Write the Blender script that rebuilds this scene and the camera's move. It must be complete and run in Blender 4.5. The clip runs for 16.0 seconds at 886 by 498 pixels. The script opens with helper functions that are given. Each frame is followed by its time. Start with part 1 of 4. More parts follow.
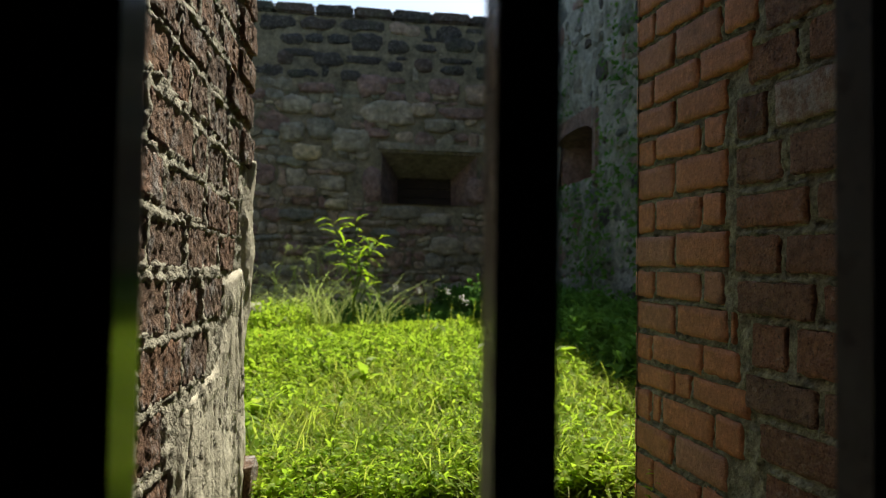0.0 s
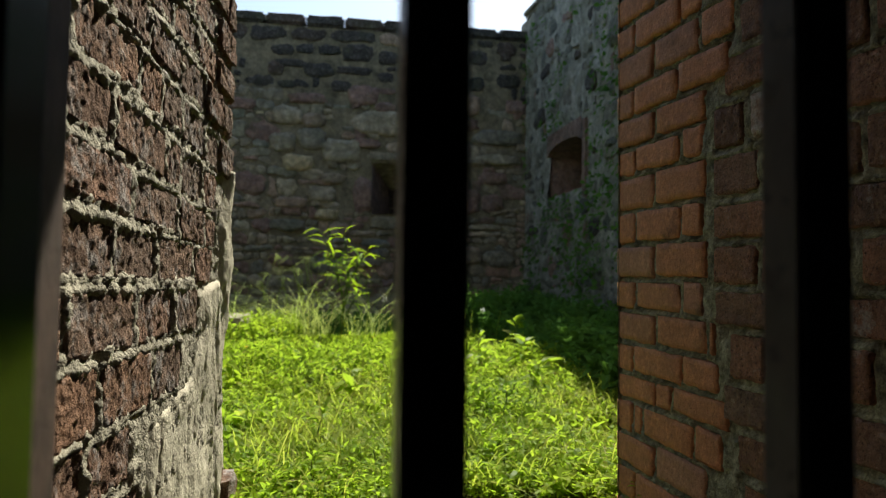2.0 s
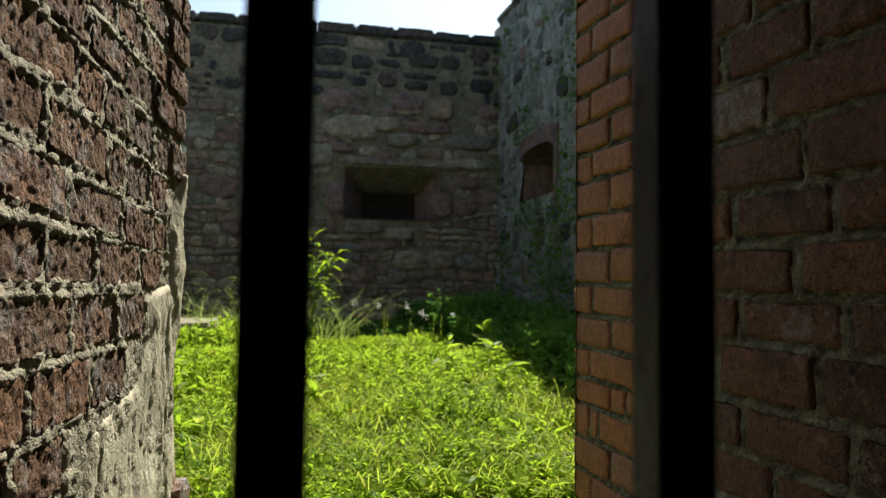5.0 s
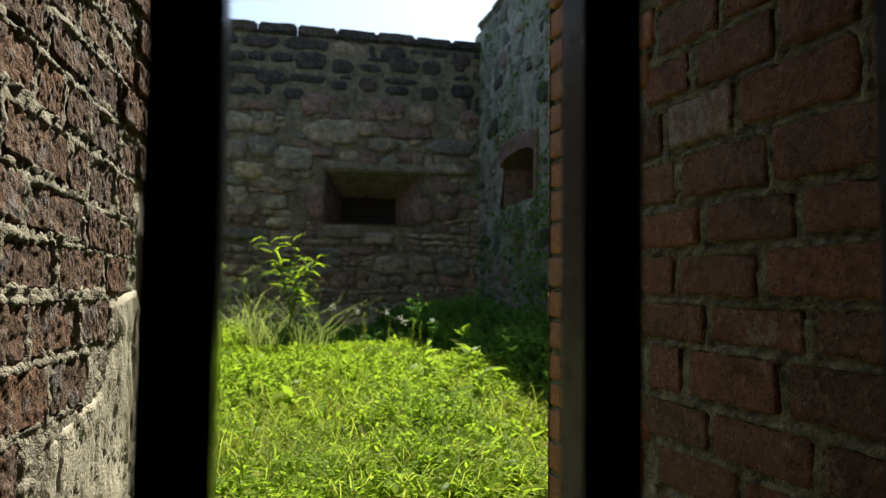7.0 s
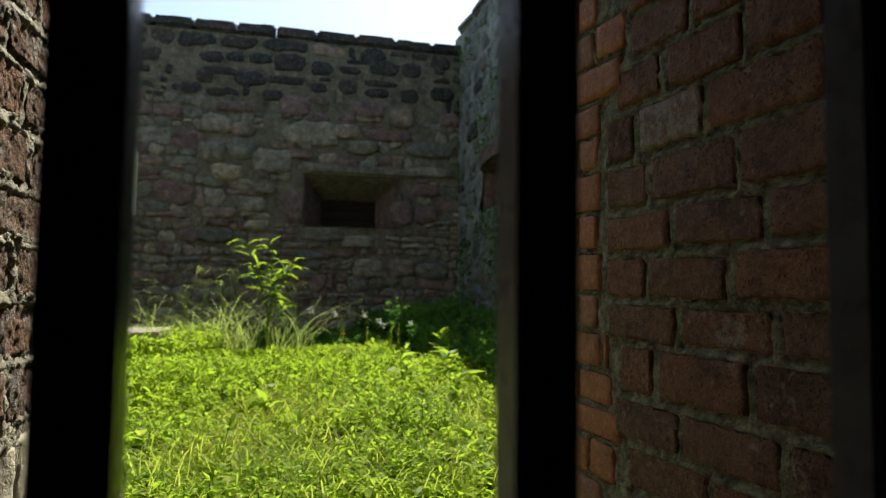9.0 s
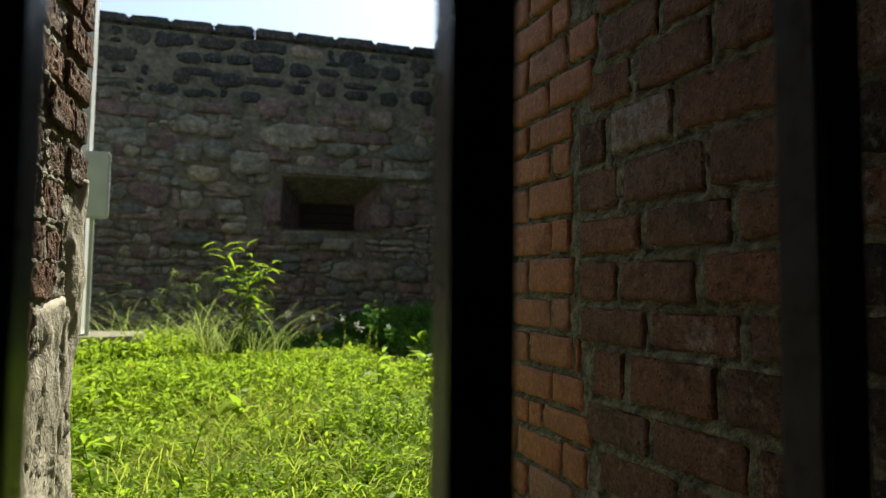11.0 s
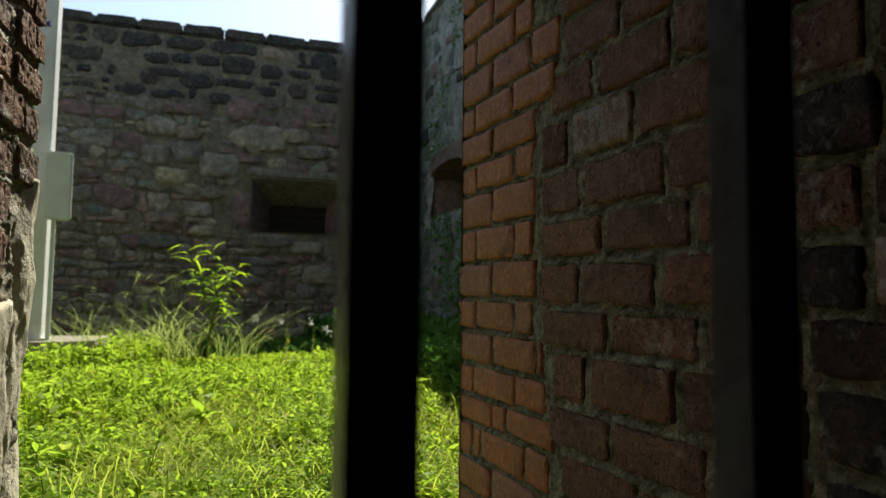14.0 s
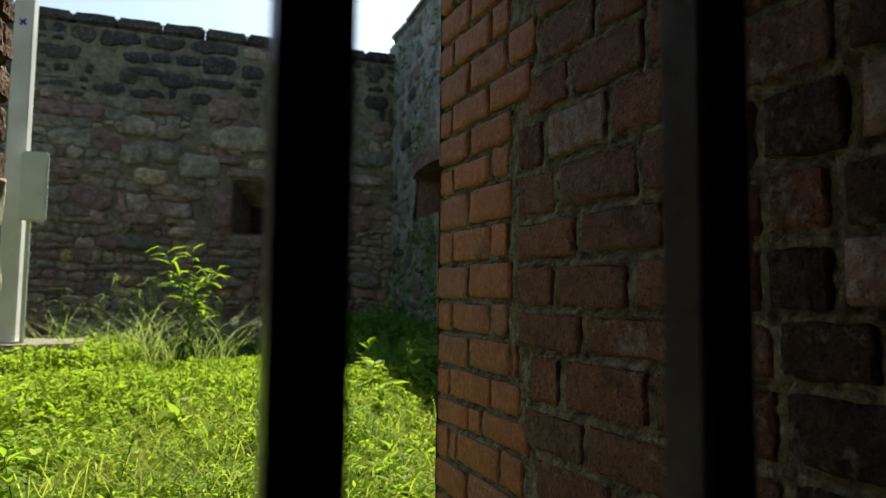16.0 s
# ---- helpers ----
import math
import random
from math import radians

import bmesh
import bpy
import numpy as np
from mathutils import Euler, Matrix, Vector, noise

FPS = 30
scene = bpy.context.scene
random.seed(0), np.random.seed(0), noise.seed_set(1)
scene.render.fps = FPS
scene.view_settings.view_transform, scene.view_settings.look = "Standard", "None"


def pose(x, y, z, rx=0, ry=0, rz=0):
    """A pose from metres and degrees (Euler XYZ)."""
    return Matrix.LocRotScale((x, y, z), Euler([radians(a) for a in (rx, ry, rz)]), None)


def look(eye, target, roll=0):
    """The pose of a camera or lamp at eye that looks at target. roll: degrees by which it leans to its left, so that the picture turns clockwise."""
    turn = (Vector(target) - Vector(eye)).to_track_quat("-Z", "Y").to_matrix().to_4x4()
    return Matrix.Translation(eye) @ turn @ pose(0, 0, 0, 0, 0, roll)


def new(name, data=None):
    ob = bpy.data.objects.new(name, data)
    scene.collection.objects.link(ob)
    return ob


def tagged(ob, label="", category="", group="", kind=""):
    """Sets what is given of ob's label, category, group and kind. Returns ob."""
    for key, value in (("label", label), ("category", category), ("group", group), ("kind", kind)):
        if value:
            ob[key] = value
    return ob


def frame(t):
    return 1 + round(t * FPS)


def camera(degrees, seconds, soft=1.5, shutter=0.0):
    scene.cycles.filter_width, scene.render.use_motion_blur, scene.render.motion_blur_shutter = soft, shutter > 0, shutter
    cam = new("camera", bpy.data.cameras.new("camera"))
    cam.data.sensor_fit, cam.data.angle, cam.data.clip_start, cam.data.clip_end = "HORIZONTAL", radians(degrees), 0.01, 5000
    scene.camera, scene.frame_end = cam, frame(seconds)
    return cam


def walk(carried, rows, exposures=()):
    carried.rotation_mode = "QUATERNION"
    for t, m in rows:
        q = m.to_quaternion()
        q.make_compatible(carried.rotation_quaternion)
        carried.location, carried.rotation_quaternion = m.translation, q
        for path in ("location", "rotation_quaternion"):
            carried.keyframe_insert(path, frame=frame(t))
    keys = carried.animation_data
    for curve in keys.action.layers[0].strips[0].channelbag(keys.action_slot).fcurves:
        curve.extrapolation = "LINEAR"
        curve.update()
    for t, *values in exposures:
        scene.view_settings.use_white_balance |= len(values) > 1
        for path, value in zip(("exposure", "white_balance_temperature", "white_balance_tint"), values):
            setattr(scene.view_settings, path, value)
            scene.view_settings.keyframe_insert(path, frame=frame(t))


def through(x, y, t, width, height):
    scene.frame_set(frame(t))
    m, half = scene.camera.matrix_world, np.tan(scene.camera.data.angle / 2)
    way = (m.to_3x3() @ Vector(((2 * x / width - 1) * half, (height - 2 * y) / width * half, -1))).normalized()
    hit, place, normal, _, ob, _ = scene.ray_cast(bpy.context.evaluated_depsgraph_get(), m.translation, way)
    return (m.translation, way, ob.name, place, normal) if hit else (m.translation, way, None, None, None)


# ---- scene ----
cam = camera(64.6, 16.0, soft=1.1)
cam.data.dof.use_dof, cam.data.dof.focus_distance, cam.data.dof.aperture_fstop = True, 0.98, 7.6


def aim(x, y, z, yaw, pitch, roll):
    """A camera pose from its place, its turn to the right, its tilt upwards and its lean."""
    a, b = radians(yaw), radians(pitch)
    way = Vector((math.sin(a) * math.cos(b), math.cos(a) * math.cos(b), math.sin(b)))
    return look((x, y, z), Vector((x, y, z)) + way, roll)


walk(cam, [
    (0, aim(0.0000, -0.0130, 0.5722, 9.21, 1.77, 0.84)),
    (0.5, aim(0.0070, -0.0116, 0.5727, 9.30, 2.01, 0.80)),
    (1, aim(0.0138, -0.0108, 0.5733, 9.41, 2.23, 0.77)),
    (1.5, aim(0.0206, -0.0106, 0.5738, 9.56, 2.44, 0.76)),
    (2, aim(0.0275, -0.0107, 0.5742, 9.76, 2.61, 0.75)),
    (2.5, aim(0.0347, -0.0108, 0.5744, 9.99, 2.71, 0.75)),
    (3, aim(0.0423, -0.0108, 0.5747, 10.26, 2.77, 0.76)),
    (3.5, aim(0.0502, -0.0107, 0.5750, 10.60, 2.82, 0.75)),
    (4, aim(0.0565, -0.0107, 0.5753, 10.99, 2.86, 0.75)),
    (6.5, aim(0.0842, -0.0088, 0.5767, 12.74, 3.28, 0.75)),
    (7, aim(0.0891, -0.0078, 0.5767, 13.14, 3.41, 0.74)),
    (7.5, aim(0.0946, -0.0067, 0.5766, 13.58, 3.50, 0.72)),
    (8, aim(0.0993, -0.0053, 0.5764, 13.97, 3.57, 0.71)),
    (8.5, aim(0.1037, -0.0036, 0.5761, 14.32, 3.62, 0.71)),
    (9, aim(0.1077, -0.0018, 0.5758, 14.68, 3.68, 0.71)),
    (11.5, aim(0.1290, 0.0065, 0.5761, 16.62, 4.04, 0.67)),
    (12, aim(0.1328, 0.0081, 0.5761, 16.92, 4.10, 0.66)),
    (12.5, aim(0.1370, 0.0096, 0.5761, 17.24, 4.18, 0.67)),
    (13, aim(0.1407, 0.0112, 0.5759, 17.65, 4.25, 0.68)),
    (13.5, aim(0.1447, 0.0127, 0.5756, 18.08, 4.29, 0.68)),
    (14, aim(0.1488, 0.0143, 0.5750, 18.46, 4.32, 0.67)),
    (14.5, aim(0.1532, 0.0158, 0.5746, 18.81, 4.33, 0.66)),
    (15, aim(0.1572, 0.0172, 0.5745, 19.11, 4.38, 0.67)),
    (15.5, aim(0.1614, 0.0185, 0.5746, 19.46, 4.45, 0.68)),
    (16, aim(0.1654, 0.0198, 0.5747, 19.81, 4.53, 0.68)),
])

# ---- light ----
SUN = Vector((0.36, 0.76, 1.0)).normalized()
ELEV = math.asin(SUN.z)
AZIM = math.atan2(SUN.x, SUN.y)
world = bpy.data.worlds.new("sky")
scene.world = world
world.use_nodes = True
wn = world.node_tree
sky = wn.nodes.new("ShaderNodeTexSky")
sky.sky_type, sky.sun_disc, sky.sun_elevation, sky.sun_rotation = "NISHITA", False, ELEV, AZIM
sky.air_density, sky.dust_density = 1.0, 1.2
wn.links.new(sky.outputs[0], wn.nodes["Background"].inputs[0])
wn.nodes["Background"].inputs[1].default_value = 0.092
sun = new("sun", bpy.data.lights.new("sun", "SUN"))
sun.data.energy, sun.data.angle, sun.data.color = 4.2, radians(0.53), (1.0, 0.95, 0.86)
sun.matrix_world = look((0, 0, 20), Vector((0, 0, 20)) - SUN)
scene.view_settings.exposure = 1.1
scene.view_settings.use_white_balance = True
scene.view_settings.white_balance_temperature, scene.view_settings.white_balance_tint = 6700, 4


# ---- materials ----
class Nodes:
    """A principled material under construction."""

    def __init__(self, name, rough=0.85, metal=0.0, spec=0.3):
        self.mat = bpy.data.materials.new(name)
        self.mat.use_nodes = True
        self.t = self.mat.node_tree
        self.b = self.t.nodes["Principled BSDF"]
        self.b.inputs["Roughness"].default_value = rough
        self.b.inputs["Metallic"].default_value = metal
        self.b.inputs["Specular IOR Level"].default_value = spec
        self.co = self.t.nodes.new("ShaderNodeTexCoord").outputs["Object"]
        self.geo = self.t.nodes.new("ShaderNodeNewGeometry")
        self.info = self.t.nodes.new("ShaderNodeObjectInfo")

    def node(self, kind, **kw):
        n = self.t.nodes.new(kind)
        for k, v in kw.items():
            n.inputs[k.replace("_", " ")].default_value = v
        return n

    def link(self, a, b):
        self.t.links.new(a, b)

    def noise(self, scale, detail=4.0, rough=0.6, world=True):
        n = self.node("ShaderNodeTexNoise", Scale=scale, Detail=detail, Roughness=rough)
        self.link(self.geo.outputs["Position"] if world else self.co, n.inputs["Vector"])
        return n.outputs["Fac"]

    def ramp(self, fac, stops):
        n = self.node("ShaderNodeValToRGB")
        e = n.color_ramp.elements
        while len(e) < len(stops):
            e.new(0.5)
        for k, (pos, col) in enumerate(stops):
            e[k].position = pos
            e[k].color = (*col, 1) if not isinstance(col, (int, float)) else (col, col, col, 1)
        self.link(fac, n.inputs[0])
        return n.outputs[0]

    def mix(self, fac, a, b, mode="MIX"):
        n = self.t.nodes.new("ShaderNodeMix")
        n.data_type, n.blend_type = "RGBA", mode
        for sock, v in ((n.inputs[0], fac), (n.inputs[6], a), (n.inputs[7], b)):
            if isinstance(v, (int, float)):
                sock.default_value = v
            elif isinstance(v, tuple):
                sock.default_value = (*v, 1)
            else:
                self.link(v, sock)
        return n.outputs[2]

    def colour(self, c):
        self.link(c, self.b.inputs["Base Color"])

    def bump(self, height, strength=0.5, dist=0.005):
        n = self.node("ShaderNodeBump", Strength=strength, Distance=dist)
        self.link(height, n.inputs["Height"])
        old = self.b.inputs["Normal"].links
        if old:
            self.link(old[0].from_socket, n.inputs["Normal"])
        self.link(n.outputs[0], self.b.inputs["Normal"])


def brick_material(name, stops, white=0.62, black=0.35, pits=0.5, relief=1.0, mottle=0.8, rough=0.72, gloss=0.35):
    m = Nodes(name, rough, 0, gloss)
    base = m.ramp(m.info.outputs["Random"], stops)
    big, mid, fine = m.noise(16, 6, 0.65), m.noise(55, 5, 0.7), m.noise(210, 4, 0.7)
    dark = m.mix(1.0, base, (0.40, 0.38, 0.38), "MULTIPLY")
    c = m.mix(m.ramp(big, [(0.40, 0.0), (0.66, mottle)]), base, dark)
    c = m.mix(m.ramp(mid, [(0.5, 0.0), (0.72, 0.7)]), c, m.mix(1.0, base, (1.5, 1.45, 1.4), "MULTIPLY"))
    c = m.mix(m.ramp(fine, [(0.34, mottle), (0.46, 0.0)]), c, (0.022, 0.014, 0.012))
    soot = m.ramp(m.noise(7, 5, 0.65), [(black - 0.08, 0.9), (black + 0.08, 0.0)])
    c = m.mix(soot, c, (0.03, 0.022, 0.02))
    salt = m.ramp(m.mix(0.45, m.noise(10.5, 6, 0.7), mid), [(white, 0.0), (white + 0.1, 0.8)])
    c = m.mix(salt, c, (0.40, 0.38, 0.36))
    v = m.node("ShaderNodeTexVoronoi", Scale=110.0)
    m.link(m.geo.outputs["Position"], v.inputs["Vector"])
    w = m.node("ShaderNodeTexVoronoi", Scale=105.0)
    m.link(m.geo.outputs["Position"], w.inputs["Vector"])
    hole = m.mix(1.0, m.ramp(w.outputs["Distance"], [(0.14, 1.0), (0.24, 0.0)]), m.ramp(m.noise(31, 3), [(0.5, 0.0), (0.6, mottle)]), "MULTIPLY")
    # the pits' own shade is put into the colour, besides the bump below
    c = m.mix(hole, c, (0.02, 0.014, 0.012))
    c = m.mix(1.0, c, m.ramp(m.noise(95, 5, 0.75), [(0.36, 0.8), (0.62, 1.15)]), "MULTIPLY")
    m.colour(c)
    m.bump(hole, pits, -0.006)
    m.bump(m.ramp(v.outputs["Distance"], [(0.08, 0.0), (0.28, 1.0)]), pits, 0.004)
    m.bump(fine, 1.0 * relief, 0.005)
    m.bump(mid, 0.9 * relief, 0.010)
    m.bump(big, 0.7 * relief, 0.014)
    return m.mat


OLD_BRICK = brick_material("old_brick", [(0.0, (0.25, 0.155, 0.105)), (0.35, (0.34, 0.195, 0.13)), (0.6, (0.26, 0.185, 0.138)), (0.85, (0.37, 0.21, 0.132)), (1.0, (0.28, 0.20, 0.15))], 0.502, 0.33, 1.0, 1.25, 0.6, 0.9, 0.12)
INNER_BRICK = brick_material("inner_brick", [(0.0, (0.25, 0.145, 0.10)), (0.4, (0.36, 0.175, 0.11)), (0.75, (0.25, 0.155, 0.115)), (1.0, (0.39, 0.185, 0.11))], 0.575, 0.34, 0.9, 1.0, 0.6)
# two darker tones paint the passage's inner shade; dusky is also scattered at random
SHADE_BRICK = brick_material("shade_brick", [(0.0, (0.09, 0.06, 0.05)), (0.5, (0.16, 0.085, 0.06)), (1.0, (0.11, 0.08, 0.065))], 0.525, 0.44, 1.0, 1.3, 0.95)
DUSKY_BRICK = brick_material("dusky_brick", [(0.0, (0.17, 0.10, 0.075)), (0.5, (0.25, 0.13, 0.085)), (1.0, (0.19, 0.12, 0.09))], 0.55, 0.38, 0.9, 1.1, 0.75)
PALE_BRICK = brick_material("pale_brick", [(0.0, (0.30, 0.20, 0.155)), (1.0, (0.33, 0.21, 0.16))], 0.485, 0.34, 0.5, 0.6, 0.5)
SALT_BRICK = brick_material("salt_stained_brick", [(0.0, (0.28, 0.145, 0.105)), (1.0, (0.35, 0.165, 0.11))], 0.51, 0.34, 0.9, 1.0, 0.7)
QUOIN_BRICK = brick_material("quoin_brick", [(0.0, (0.38, 0.175, 0.095)), (0.3, (0.49, 0.215, 0.11)), (0.7, (0.43, 0.19, 0.10)), (1.0, (0.38, 0.20, 0.13))], 0.68, 0.30, 0.4, 0.32, 0.35)


def plaster(name, lo, hi, scale=9.0, bump=0.7, grit=160.0, spots=(0.12, 0.11, 0.09), lumps=1.0, stain=0.0):
    m = Nodes(name, 0.85, 0, 0.25)
    a, b = m.noise(scale, 6, 0.65), m.noise(grit, 3, 0.7)
    c = m.ramp(a, [(0.3, lo), (0.7, hi)])
    c = m.mix(m.ramp(b, [(0.5, 0.0), (0.75, 0.55)]), c, spots)
    if stain:
        c = m.mix(1.0, c, m.ramp(m.noise(stain, 6, 0.75), [(0.36, 0.65), (0.52, 1.0), (0.68, 1.35)]), "MULTIPLY")
    m.colour(c)
    m.bump(b, bump, 0.004)
    m.bump(m.noise(40, 5), bump * lumps, 0.008)
    return m.mat


MORTAR = plaster("lime_mortar", (0.20, 0.18, 0.13), (0.50, 0.45, 0.34), 14, 1.0)
DAMP_MORTAR = plaster("damp_mortar", (0.085, 0.085, 0.055), (0.46, 0.45, 0.32), 42, 1.0, stain=75.0)
STUCCO = plaster("weathered_stucco", (0.44, 0.39, 0.29), (0.66, 0.60, 0.46), 9, 0.8, 190, (0.30, 0.265, 0.20), 0.6)
WALL_MORTAR = plaster("rubble_mortar", (0.10, 0.09, 0.06), (0.31, 0.26, 0.17), 6.0, 1.0, 45, (0.06, 0.055, 0.045), stain=19.0)
SMEARED = plaster("smeared_render", (0.12, 0.125, 0.085), (0.46, 0.44, 0.38), 4.6, 1.0, 34, (0.05, 0.07, 0.025), stain=13.0)
CONCRETE = plaster("concrete", (0.22, 0.19, 0.15), (0.36, 0.32, 0.25), 5, 0.4, 120)
DARK_PLASTER = plaster("dark_plaster", (0.10, 0.09, 0.08), (0.16, 0.15, 0.13), 3, 0.4)
SOIL = plaster("mossy_soil", (0.07, 0.085, 0.025), (0.12, 0.14, 0.04), 12, 0.8, 90, (0.05, 0.09, 0.015))

# very dark, so the unseen passage floor throws little sun on the bricks
EARTH = plaster("dark_earth", (0.022, 0.02, 0.013), (0.045, 0.04, 0.026), 12, 0.8, 90, (0.02, 0.02, 0.012))


def stone_material(name, stops, spread=0.5):
    m = Nodes(name, 0.88, 0, 0.25)
    base = m.ramp(m.info.outputs["Random"], stops)
    a, b = m.noise(5.5, 6, 0.65), m.noise(38, 5, 0.7)
    c = m.mix(m.ramp(a, [(0.35, 0.0), (0.7, spread)]), base, (0.05, 0.05, 0.045))
    c = m.mix(m.ramp(m.noise(14, 5, 0.7), [(0.46, 0.0), (0.62, 0.55)]), c, m.mix(1.0, base, (0.45, 0.45, 0.45), "MULTIPLY"))
    c = m.mix(m.ramp(b, [(0.5, 0.0), (0.75, 0.6)]), c, (0.30, 0.28, 0.24))
    c = m.mix(m.ramp(m.noise(3.1, 5), [(0.52, 0.0), (0.7, 0.45)]), c, (0.09, 0.10, 0.05))
    c = m.mix(1.0, c, m.ramp(m.noise(16, 6, 0.75), [(0.36, 0.72), (0.52, 1.12), (0.68, 1.6)]), "MULTIPLY")
    m.colour(c)
    m.bump(b, 0.9, 0.02)
    m.bump(m.noise(15, 5, 0.7), 0.9, 0.04)
    m.bump(a, 0.7, 0.05)
    return m.mat


STONE = stone_material("rubble_stone", [(0.0, (0.26, 0.235, 0.17)), (0.2, (0.52, 0.43, 0.29)), (0.4, (0.27, 0.26, 0.21)), (0.55, (0.44, 0.36, 0.24)), (0.7, (0.44, 0.27, 0.20)), (0.85, (0.60, 0.50, 0.35)), (1.0, (0.33, 0.33, 0.25))])
DARK_STONE = stone_material("dark_stone", [(0.0, (0.05, 0.048, 0.045)), (0.4, (0.085, 0.074, 0.064)), (0.75, (0.07, 0.06, 0.054)), (1.0, (0.14, 0.095, 0.075))])
GREY_STONE = stone_material("grey_stone", [(0.0, (0.21, 0.215, 0.18)), (0.4, (0.36, 0.345, 0.28)), (0.7, (0.15, 0.16, 0.145)), (1.0, (0.29, 0.26, 0.20))])
RED_STONE = stone_material("red_sandstone", [(0.0, (0.29, 0.185, 0.15)), (1.0, (0.38, 0.24, 0.195))], 0.4)
OCHRE_STONE = stone_material("ochre_stone", [(0.0, (0.62, 0.50, 0.30)), (1.0, (0.70, 0.58, 0.37))], 0.2)

# black bars; the blue in their base colour stands in for reflected sky
m = Nodes("sky_tinted_iron", 0.35, 0.0, 0.25)
m.colour(m.ramp(m.noise(30, 5), [(0.35, (0.035, 0.052, 0.08)), (0.7, (0.07, 0.10, 0.145))]))
m.link(m.ramp(m.noise(60, 4), [(0.3, 0.22), (0.7, 0.4)]), m.b.inputs["Roughness"])
m.bump(m.noise(90, 4), 0.35, 0.002)
IRON = m.mat

m = Nodes("glossy_iron", 0.14, 0.0, 0.5)
m.colour(m.ramp(m.noise(35, 5), [(0.35, (0.010, 0.008, 0.007)), (0.7, (0.03, 0.022, 0.017))]))
STILE = m.mat
m = Nodes("brown_rust", 0.8, 0.0, 0.2)
m.colour(m.ramp(m.noise(28, 5), [(0.35, (0.03, 0.019, 0.013)), (0.7, (0.07, 0.043, 0.03))]))
m.bump(m.noise(120, 4), 0.4, 0.002)
JAMB = m.mat

m = Nodes("white_paint", 0.5, 0.0, 0.4)
m.colour(m.ramp(m.noise(4, 5), [(0.35, (0.62, 0.63, 0.60)), (0.7, (0.78, 0.79, 0.76))]))
m.bump(m.noise(60, 3), 0.1, 0.002)
WHITE = m.mat
m = Nodes("grey_enamel", 0.45, 0.0, 0.4)
m.colour(m.ramp(m.noise(5, 5), [(0.35, (0.58, 0.62, 0.58)), (0.7, (0.70, 0.73, 0.69))]))
ENAMEL = m.mat
m = Nodes("blue_paint", 0.6)
m.colour(m.ramp(m.noise(80, 3), [(0.3, (0.03, 0.09, 0.30)), (0.7, (0.06, 0.15, 0.42))]))
BLUE = m.mat
# near-black colour for the shade inside the gun loop's back opening
m = Nodes("opening_dark", 0.8)
m.colour(m.ramp(m.noise(25, 5), [(0.35, (0.016, 0.012, 0.009)), (0.7, (0.045, 0.032, 0.022))]))
m.bump(m.noise(60, 4), 0.5, 0.004)
OPENING_DARK = m.mat


def leaf_material(name, lo, hi, through=0.5, glow=(0.22, 0.42, 0.03), rough=0.6, dry=False, gloss=0.07):
    m = Nodes(name, rough, 0, gloss)
    mid = tuple((a + b) / 2 for a, b in zip(lo, hi))
    stops = [(0.0, lo), (0.55, mid), (1.0, hi)]
    if dry:
        stops = [(0.0, (lo[0] * 0.45, lo[1] * 0.62, lo[2] * 1.3)), (0.22, lo), (0.55, mid), (0.82, hi), (0.93, (hi[0] * 1.45, hi[1] * 1.08, hi[2] * 1.6)), (1.0, (0.42, 0.33, 0.13))]
    c = m.ramp(m.geo.outputs["Random Per Island"], stops)
    c = m.mix(m.ramp(m.noise(2.3, 3), [(0.35, 0.0), (0.7, 0.45)]), c, (hi[0] * 1.25, hi[1] * 0.98, hi[2]))
    c = m.mix(m.ramp(m.noise(1.1, 4), [(0.40, 0.42), (0.54, 0.0)]), c, m.mix(1.0, c, (0.45, 0.62, 0.8), "MULTIPLY"))
    m.colour(c)
    tr = m.t.nodes.new("ShaderNodeBsdfTranslucent")
    m.link(m.mix(0.55, c, glow), tr.inputs["Color"])
    mx = m.t.nodes.new("ShaderNodeMixShader")
    mx.inputs[0].default_value = through
    m.link(m.b.outputs[0], mx.inputs[1])
    m.link(tr.outputs[0], mx.inputs[2])
    m.link(mx.outputs[0], m.t.nodes["Material Output"].inputs["Surface"])
    return m.mat


LEAF = leaf_material("weed_leaf", (0.18, 0.29, 0.022), (0.29, 0.40, 0.034), 0.58, (0.47, 0.68, 0.045), 0.48, True, 0.08)
BLADE = leaf_material("grass_blade", (0.22, 0.30, 0.03), (0.37, 0.42, 0.06), 0.58, (0.52, 0.64, 0.07), 0.5, True, 0.08)
PALE_BLADE = leaf_material("pale_grass", (0.24, 0.34, 0.07), (0.42, 0.48, 0.16), 0.5, (0.5, 0.62, 0.15))
YOUNG_LEAF = leaf_material("young_leaf", (0.14, 0.27, 0.014), (0.21, 0.35, 0.022), 0.6, (0.58, 0.80, 0.03))
# ivy green for the creeper; also the shade-darkened leaf of the weeds by the walls
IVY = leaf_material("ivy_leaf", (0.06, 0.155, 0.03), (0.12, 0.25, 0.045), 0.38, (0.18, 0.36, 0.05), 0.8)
STEM = leaf_material("green_stem", (0.10, 0.15, 0.03), (0.14, 0.18, 0.05), 0.2)
PETAL = leaf_material("white_petal", (0.62, 0.62, 0.56), (0.78, 0.78, 0.74), 0.35, (0.7, 0.7, 0.62))
YELLOW = leaf_material("yellow_petal", (0.60, 0.45, 0.03), (0.75, 0.55, 0.04), 0.3, (0.7, 0.5, 0.05))


